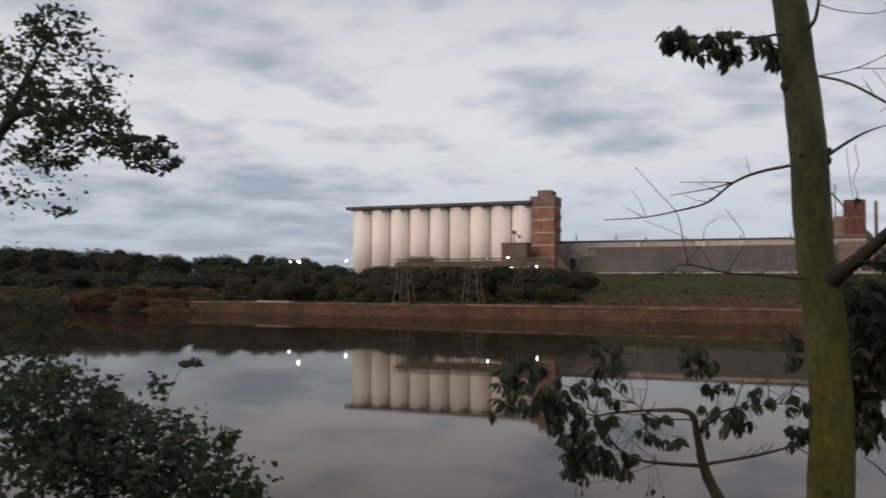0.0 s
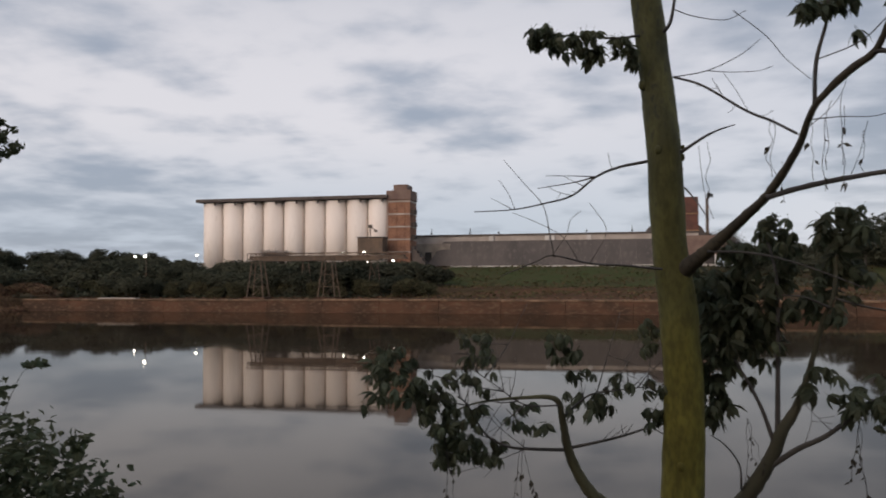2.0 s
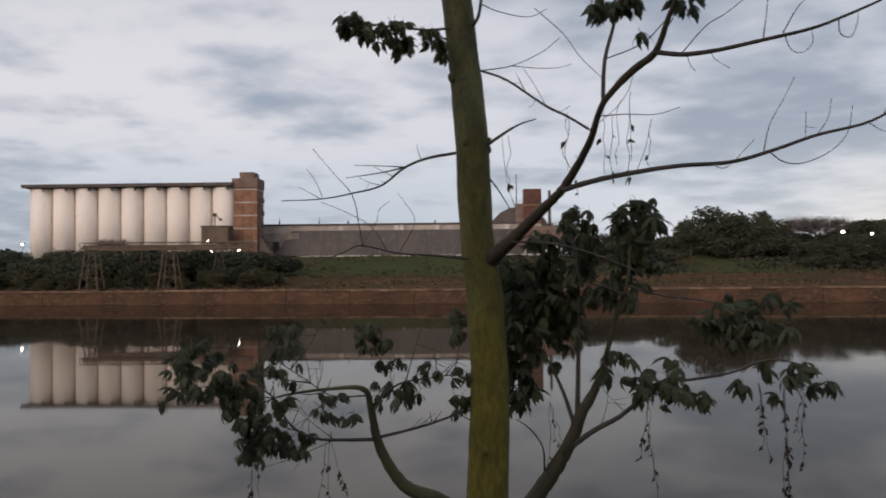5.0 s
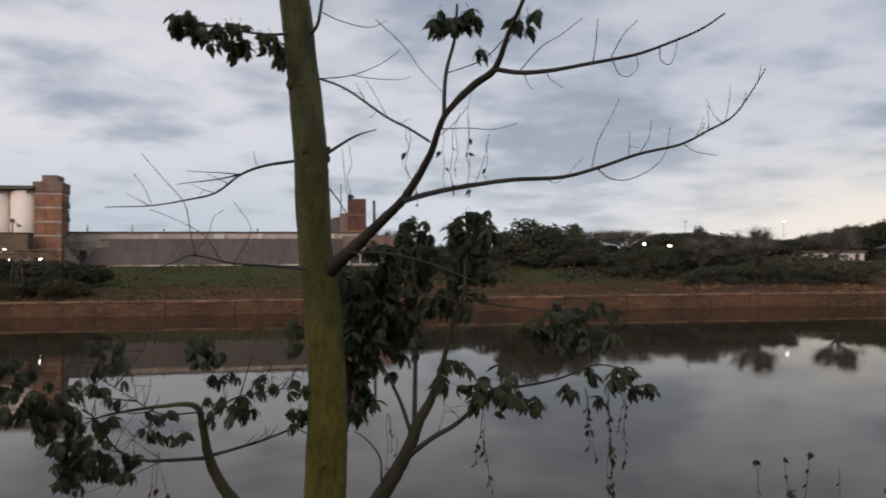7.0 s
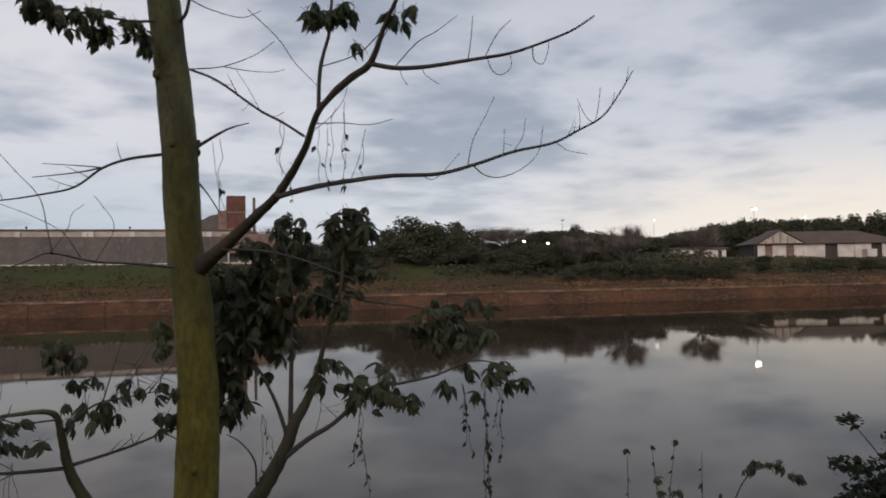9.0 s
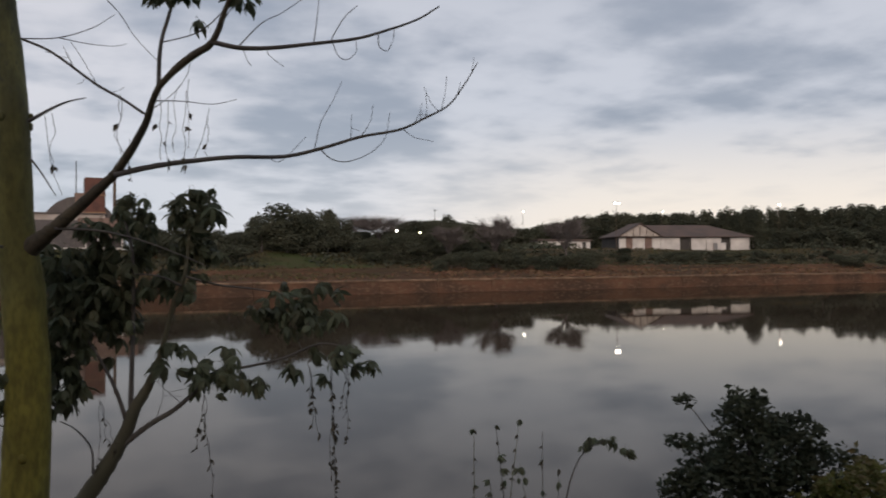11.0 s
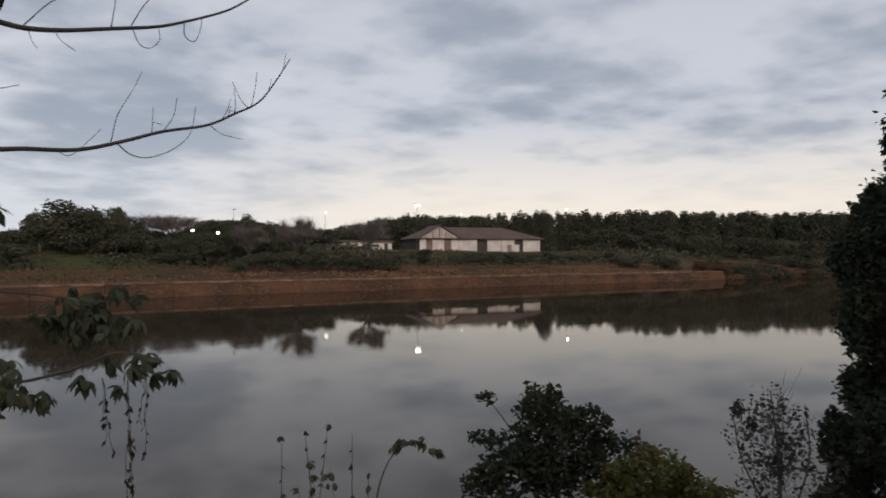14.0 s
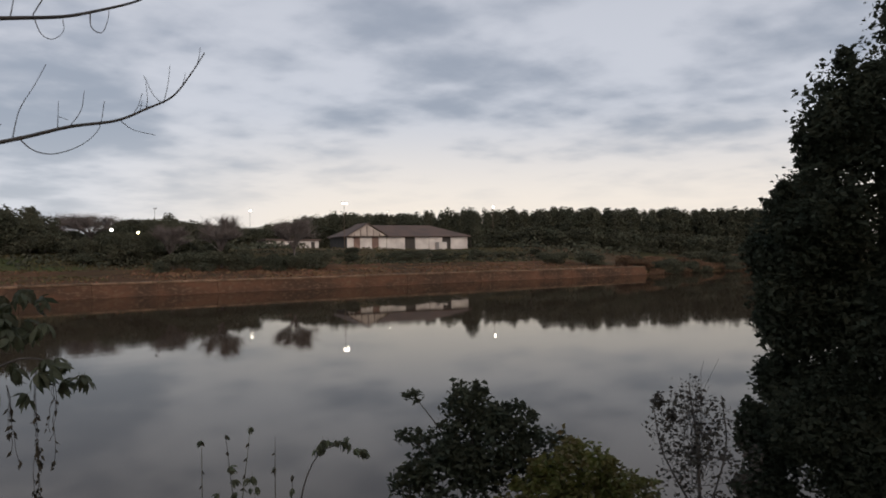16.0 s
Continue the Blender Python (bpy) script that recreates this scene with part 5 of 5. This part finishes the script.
for rows in (KNEE_TWIG, KNEE_TWIG_LOWER, TOP_ARC, TOP_STRAND, SIDE_TWIG, DEAD_TWIG, DEAD_TWIG_LOWER, SHOOT_A, SHOOT_B, SHOOT_C, SHOOT_D, SHOOT_E, SHOOT_F, SHOOT_G, SHOOT_H,
             SHOOT_I, SHOOT_J, SHOOT_K, SHOOT_L, SHOOT_M, SHOOT_N, SHOOT_O, SHOOT_P, SHOOT_Q, SHOOT_R, SHOOT_S, SHOOT_T, LOOP_A, LOOP_B, LOOP_C, LOOP_D, LOOP_E):
    tube("twig", [(x, y, z, max(r * 0.72, 0.0013)) for x, y, z, r in rows], M_twig, floss, 5, 5, "", 0.2)
twigs_on(floss, LONG_BOUGH, 7, 0.07, 2, M_twig, 0.6, 0.002)
twigs_on(floss, CROSS_TWIG, 5, 0.1, 3, M_twig, 0.6, 0.0016)
twigs_on(floss, LEFT_BOUGH, 5, 0.12, 4, M_twig, 0.8, 0.0022)
leaves(floss, FLOSS_LEAVES, FANS, 5, 0.95, 1.7)

bent = thing("bent_sapling", "bent green sapling with drooping dark leaves", "sapling")
tube("trunk", [(0.25, 4.4, 4.1, 0.07), (0.12, 4.35, 4.9, 0.055)] + BENT_STEM, M_stem, bent, 12, 7, "olive green bent stem", 0.1)
for rows in (BENT_LEFT, BENT_RIGHT, BENT_UPPER, BENT_TWIG):
    tube("bough", rows, M_twig, bent, 6, 4)
    twigs_on(bent, rows, 4 if rows is BENT_RIGHT else 8, 0.24, len(rows), M_twig, 0.6, 0.0024)
    twigs_on(bent, rows, 3 if rows is BENT_RIGHT else 6, 0.22, 30 + len(rows), M_twig, 0.4, 0.0036)
leaves(bent, BENT_LEAVES, FANS, 6, 0.95, 2.4)

low_tree = thing("young_tree", "young forked tree with large drooping palmate leaves", "tree")
tube("trunk", [(0.20, 4.6, 4.0, 0.10), (0.24, 4.58, 4.7, 0.085)] + LOW_STEM, M_stem_grey, low_tree, 14, 7, "grey-olive forked stem", 0.1)
for rows in (MID_STEM, LEFT_STEM, RIGHT_BOUGH, LEFT_WHIP, FORK_TWIG, CROWN_TWIG):
    tube("bough", rows, M_twig, low_tree, 7, 4)
twigs_on(low_tree, RIGHT_BOUGH, 6, 0.15, 9, M_twig, 0.5, 0.002)
leaves(low_tree, LOW_LEAVES, FANS_BIG, 7, 0.9, 1.15)


def leaf_mass(parent, rows, fans, seed, many):
    """The crowded inner leaves, joined."""
    rng = random.Random(seed)
    data = ([], [])
    for x, y, z, rx, rz, n in rows:
        for i in range(round(n * many)):
            m = pose(x + rng.uniform(-1, 1) * rx, y + 0.08 + rng.gauss(0, 0.7) * rx, z + rng.uniform(-1, 1) * rz, rng.gauss(0, 25), rng.gauss(0, 25), rng.uniform(0, 360))
            me = fans[rng.randrange(len(fans))]
            merge(data, ([m @ v.co for v in me.vertices], [tuple(p.vertices) for p in me.polygons]))
    child("leaf_mass", mesh_of("leaf_mass", *data, M_leaf), parent)["kind"] = "stuff"


leaf_mass(low_tree, LOW_LEAVES[:9] + LOW_LEAVES[16:18], FANS_BIG, 17, 1.0)
leaf_mass(low_tree, [(0.34, 4.68, 6.46, 0.15, 0.12, 24), (0.44, 4.72, 6.36, 0.22, 0.14, 40), (0.36, 4.70, 6.12, 0.18, 0.16, 36), (0.60, 4.68, 6.28, 0.12, 0.14, 16), (0.28, 4.64, 5.86, 0.09, 0.12, 14)], FANS_BIG, 27, 1.0)
leaf_mass(bent, BENT_LEAVES[:6], FANS, 18, 0.8)


def strand(x, y, z0, z1, n, seed, spread=0.05):
    """A hanging vine with withered leaves."""
    rng = random.Random(seed)
    t = thing("hanging_vine", "thin hanging vine with small withered leaves", "vine", None, "hanging vines")
    k = 6
    for thread in range(3 if n > 6 else 1):
        ox, oy, end = rng.gauss(0, spread) * (n > 6), rng.gauss(0, spread) * (n > 6), z0 + (z1 - z0) * (1 if thread == 0 else rng.uniform(0.5, 0.95))
        rows = [(x + ox * i / k + rng.gauss(0, 0.006), y + oy * i / k + rng.gauss(0, 0.006), z0 + (end - z0) * i / k, 0.0013) for i in range(k + 1)]
        tube("stem", rows, M_twig, t, 4, 3)
        pts = spline(rows, 6)
        for i in range(n // (2 if n > 6 else 1)):
            p = pts[min(len(pts) - 1, int(len(pts) * rng.uniform(0.15, 1) ** 0.7))]
            child("leaf", DRY[rng.randrange(3)], t, m=pose(p[0] + rng.gauss(0, 0.004), p[1], p[2], rng.uniform(-45, 45), rng.uniform(-45, 45), rng.uniform(0, 360)) @ Matrix.Scale(rng.uniform(0.5, 1.1), 4))


def dry_leaf(seed):
    rng = random.Random(seed)
    L, w = 0.045, 0.011
    v = [(0, 0, 0), (-w, 0.004, -L * 0.4), (0, -0.003, -L * 0.45), (w, 0.006, -L * 0.4), (rng.uniform(-0.008, 0.008), 0.008, -L)]
    return mesh_of("leaf", v, [(0, 1, 2), (0, 2, 3), (1, 4, 2), (2, 4, 3)], M_dry)


DRY = [dry_leaf(i) for i in range(3)]
strand(1.50, 3.95, 5.98, 5.2, 34, 1, 0.03)
strand(1.40, 4.0, 5.95, 5.6, 10, 2, 0.02)
strand(1.58, 3.93, 5.95, 5.55, 9, 3, 0.02)
strand(-0.98, 3.85, 5.75, 5.2, 10, 4, 0.05)
strand(-0.62, 3.9, 5.75, 5.25, 12, 5, 0.07)
strand(0.92, 4.2, 5.85, 5.35, 12, 6, 0.06)
strand(0.46, 4.4, 5.8, 5.35, 9, 7, 0.07)
strand(0.64, 3.5, 7.14, 6.85, 3, 8, 0.01)
strand(0.70, 3.45, 7.18, 6.86, 4, 9, 0.012)
strand(0.52, 3.7, 7.0, 6.82, 2, 10, 0.01)
for i, (x, z0, z1) in enumerate(((0.48, 7.18, 6.94), (0.65, 7.23, 6.92), (0.71, 7.26, 6.96), (0.77, 7.29, 6.98), (0.85, 7.13, 6.95), (0.22, 7.10, 6.86))):
    strand(x, 3.75, z0, z1, 1 + i % 2, 20 + i, 0.008)


# tall unseen trees, added behind the camera only to shade the near bank
for x, y, s, k in ((-10, -13, 1.3, 0), (-4, -14, 1.25, 1), (2.0, -15, 1.4, 2), (9, -13, 1.25, 3), (-16, -16, 1.4, 1)):
    plant("path_tree", BROAD, k, x, y, s, "unseen dark tree added behind the camera to shade the near bank", "tree")


# ---- thickets that edge the view ----
def thicket(name, label, category, stems, lobes, n, size, mat, seed, stem_mat=None, dense=0.0, tufts=3):
    """stems: rows of tubes; lobes: crown ellipsoids in world places."""
    t = thing(name, label, category)
    for rows in stems:
        tube("stem", rows, stem_mat or M_twig, t, 7, 4)
    rng = random.Random(seed)
    lobes = list(lobes)
    for lo in list(lobes):
        for _ in range(tufts):
            d = Vector((rng.gauss(0, 1), rng.gauss(0, 1), abs(rng.gauss(0, 0.8)))).normalized()
            r = rng.uniform(0.12, 0.28)
            lobes.append((lo[0] + d.x * lo[3], lo[1] + d.y * lo[4], lo[2] + d.z * lo[5], lo[3] * r, lo[4] * r, lo[5] * r * 1.3, lo[6] * 0.06))
    v, fa = leaf_cloud(rng, lobes, n, size, 1.0, 0.42)
    if dense:
        inner = [(*lo[:3], lo[3] * 0.72, lo[4] * 0.72, lo[5] * 0.72, lo[6]) for lo in lobes if lo[3] > 0.15]
        merge((v, fa), leaf_cloud(rng, inner, n * dense, size * 2.2, 1.0, 0.5))
    crown = child("crown", mesh_of("crown", v, fa, mat), t)
    crown["kind"] = "stuff"
    return t


LOBES = [(-4.75, 4.4, 5.62, 0.55, 0.4, 0.3, 0.28), (-4.0, 4.2, 5.45, 0.6, 0.4, 0.33, 0.3), (-3.35, 4.1, 5.3, 0.42, 0.3, 0.3, 0.2), (-4.6, 4.2, 5.1, 0.9, 0.5, 0.5, 0.3),
         (-3.0, 4.1, 5.1, 0.2, 0.2, 0.25, 0.06), (-5.6, 4.7, 6.0, 0.42, 0.4, 0.5, 0.22), (-3.48, 4.2, 6.02, 0.08, 0.05, 0.025, 0.003), (-3.72, 4.2, 5.88, 0.07, 0.06, 0.09, 0.006), (-3.15, 4.15, 5.6, 0.06, 0.05, 0.08, 0.006)]
thicket("river_bush", "dense dark leafy bush on the near bank", "bush", [[(-4.4, 4.4, 4.0, 0.04), (-4.3, 4.3, 5.0, 0.03), (-4.0, 4.2, 5.8, 0.01)], [(-4.2, 4.4, 4.0, 0.02), (-3.9, 4.3, 5.3, 0.006), (-3.6, 4.2, 5.92, 0.002), (-3.46, 4.2, 6.03, 0.0015)]],
        LOBES, 6400, 0.028, M_bush, 41, None, 0.03)
CANOPY = [(-5.9, 5.2, 8.3, 0.75, 0.5, 0.35, 0.25), (-5.5, 5.0, 7.95, 0.55, 0.4, 0.2, 0.2), (-5.15, 5.0, 7.75, 0.4, 0.3, 0.15, 0.15), (-4.75, 5.0, 7.58, 0.35, 0.25, 0.1, 0.12),
          (-4.5, 5.0, 7.45, 0.22, 0.2, 0.08, 0.06), (-5.7, 5.1, 7.6, 0.3, 0.3, 0.12, 0.1), (-5.5, 5.0, 8.6, 0.25, 0.3, 0.2, 0.08), (-6.6, 5.4, 7.9, 0.8, 0.6, 0.8, 0.4), (-5.45, 5.0, 7.1, 0.14, 0.1, 0.04, 0.015)]
thicket("overhanging_tree", "dark leafy tree leaning over the river bank", "tree", [[(-7.4, 5.2, 3.6, 0.14), (-7.2, 5.3, 6.0, 0.11), (-6.8, 5.3, 7.4, 0.08), (-5.9, 5.1, 8.0, 0.03), (-4.6, 5.0, 7.5, 0.006)],
        [(-6.9, 5.3, 7.2, 0.05), (-6.2, 5.2, 8.1, 0.03), (-5.5, 5.0, 8.7, 0.006)]], CANOPY, 2700, 0.030, M_bush, 42)
RB = [(4.2, 3.72, 5.2, 0.32, 0.3, 0.3, 0.5), (4.15, 3.75, 5.5, 0.16, 0.16, 0.16, 0.12), (4.05, 3.85, 4.95, 0.35, 0.3, 0.35, 0.4), (4.5, 3.45, 5.15, 0.2, 0.2, 0.2, 0.15), (3.85, 3.95, 5.58, 0.07, 0.05, 0.04, 0.012), (3.8, 3.95, 5.33, 0.1, 0.08, 0.05, 0.02), (3.85, 3.95, 5.05, 0.12, 0.1, 0.12, 0.06), (4.4, 3.55, 5.4, 0.14, 0.14, 0.1, 0.06)]


def down_bank(row):
    """The same growth, half as far again from the path and as much larger."""
    x, y, z, *size = row
    return (0.09 + (x - 0.09) * 1.5, -0.03 + (y + 0.03) * 1.5, 6.48 + (z - 6.48) * 1.5, *[r * 1.5 for r in size[:3]], *size[3:])


thicket("river_bush", "dark rounded bush with a leafless base on the near bank", "bush", [[down_bank(r) for r in rows] for rows in ([(4.2, 3.8, 1.6, 0.03), (4.2, 3.75, 4.8, 0.015), (4.17, 3.76, 5.6, 0.004)], [(4.15, 3.78, 5.1, 0.006), (3.95, 3.9, 5.44, 0.004), (3.83, 3.95, 5.60, 0.0015)], [(4.1, 3.8, 5.0, 0.006), (3.92, 3.92, 5.22, 0.004), (3.76, 3.95, 5.35, 0.0015)])], [down_bank(r) for r in RB], 3600, 0.034, M_night, 43, None, 0.03, 7)
VB = [(4.4, 3.05, 5.12, 0.27, 0.27, 0.2, 0.5), (4.28, 3.15, 4.88, 0.35, 0.3, 0.3, 0.5), (4.55, 2.88, 4.95, 0.25, 0.25, 0.22, 0.3)]
thicket("vine_mound", "yellow-green creeper heaped over a low bush", "bush", [[down_bank(r) for r in ((4.4, 3.0, 1.8, 0.02), (4.4, 3.0, 4.9, 0.01), (4.35, 3.05, 5.1, 0.004))]], [down_bank(r) for r in VB], 2900, 0.033, M_vine, 44, None, 0.03, 5)
TB = [(5.42, 2.85, 5.3, 0.32, 0.25, 0.3, 0.5), (5.5, 2.75, 4.95, 0.4, 0.3, 0.3, 0.4)]
thin_bush = thicket("thin_bush", "sparse half-bare bush with brownish leaves", "bush", [[(5.5, 2.8, 2.6, 0.02), (5.45, 2.8, 4.9, 0.012), (5.42, 2.85, 5.6, 0.004)], [(5.5, 2.8, 4.6, 0.01), (5.25, 2.95, 5.1, 0.006), (5.2, 3.0, 5.45, 0.003)],
        [(5.5, 2.8, 4.6, 0.01), (5.65, 2.7, 5.1, 0.006), (5.6, 2.7, 5.5, 0.003)]], TB, 2000, 0.016, M_dry_grey, 45)
for k in range(4):
    twigs_on(thin_bush, [(5.5 + 0.06 * k, 2.8, 4.5, 0.01), (5.4 + 0.06 * k, 2.85, 5.0, 0.006), (5.3 + 0.12 * k, 2.85, 5.45, 0.003)], 20, 0.26, 70 + k, M_twig, 0.9, 0.003)
DT = [(7.12, 1.8, 8.15, 0.42, 0.45, 0.5, 0.2), (7.2, 1.9, 6.9, 0.5, 0.5, 0.7, 0.35), (6.9, 2.2, 7.5, 0.5, 0.5, 0.5, 0.3), (6.72, 2.5, 7.3, 0.22, 0.25, 0.3, 0.08), (6.6, 2.5, 6.75, 0.42, 0.4, 0.38, 0.28), (6.5, 2.75, 6.15, 0.25, 0.25, 0.4, 0.12), (6.55, 2.6, 5.2, 0.3, 0.3, 0.3, 0.12), (6.62, 2.75, 6.4, 0.3, 0.3, 0.4, 0.16), (6.62, 2.8, 6.85, 0.12, 0.12, 0.14, 0.03), (6.7, 2.75, 5.9, 0.28, 0.3, 0.25, 0.12), (7.0, 2.2, 6.0, 0.55, 0.6, 0.6, 0.4),
      (6.85, 2.95, 5.45, 0.16, 0.2, 0.25, 0.08), (6.78, 3.0, 4.95, 0.2, 0.25, 0.35, 0.14), (6.7, 3.0, 4.5, 0.22, 0.25, 0.3, 0.12), (6.75, 2.5, 5.35, 0.28, 0.3, 0.4, 0.15), (6.9, 2.3, 4.9, 0.5, 0.5, 0.6, 0.35), (7.3, 1.6, 7.0, 0.7, 0.6, 1.5, 0.5), (7.3, 1.7, 5.2, 0.7, 0.6, 1.0, 0.4), (7.35, 1.5, 9.0, 0.4, 0.4, 0.5, 0.15)]
thicket("dark_tree", "tall dense dark evergreen tree on the near bank", "tree", [[(7.1, 2.0, 1.5, 0.13), (7.1, 2.0, 6.0, 0.1), (7.1, 1.9, 8.0, 0.05), (7.15, 1.8, 9.3, 0.01)]], [(x + 0.04, y - 0.12, *r) for x, y, *r in DT], 21000, 0.024, M_night, 46, None, 0.2)


def weeds(x, y, n, seed, h):
    rng = random.Random(seed)
    t = thing("tall_weeds", "tall dry weeds standing on the near bank", "weeds", None, "tall weeds")
    for i in range(n):
        bx, by = x + rng.gauss(0, 0.16), y + rng.gauss(0, 0.12)
        top = h + rng.uniform(-0.35, 0.10)
        rows = [(bx, by, 4.0, 0.005), (bx + rng.gauss(0, 0.04), by, (4 + top) / 2, 0.004), (bx + rng.gauss(0, 0.08), by, top, 0.0014)]
        tube("stalk", rows, M_dry if i % 2 else M_stem, t, 4, 4)
        pts = spline(rows, 8)
        for k in range(11):
            p = pts[rng.randrange(9, len(pts))]
            child("leaf", (FANS[k % 5] if k % 3 == 0 else DRY[k % 3]), t, m=pose(p[0], p[1], p[2], rng.uniform(-50, 50), rng.uniform(-50, 50), rng.uniform(0, 360)) @ Matrix.Scale(rng.uniform(0.45, 0.8) if k % 3 == 0 else rng.uniform(0.7, 1.2), 4))



weeds(2.66, 4.32, 4, 1, 5.46)
weeds(2.95, 4.15, 5, 2, 5.22)
weeds(3.4, 3.9, 4, 3, 5.15)
sprig = thing("leafy_sprig", "leafy sprig reaching over the water", "sapling")
tube("stem", [(3.0, 4.1, 4.0, 0.008), (3.02, 4.1, 4.9, 0.006), (3.1, 4.05, 5.28, 0.004), (3.24, 3.96, 5.4, 0.002)], M_twig, sprig, 5, 4)
leaves(sprig, [(3.13, 4.0, 5.38, 0.08, 0.03, 5), (3.26, 3.95, 5.4, 0.09, 0.04, 8), (3.33, 3.92, 5.3, 0.03, 0.05, 3), (2.78, 4.28, 5.15, 0.08, 0.08, 6)], FANS, 15, 0.8)
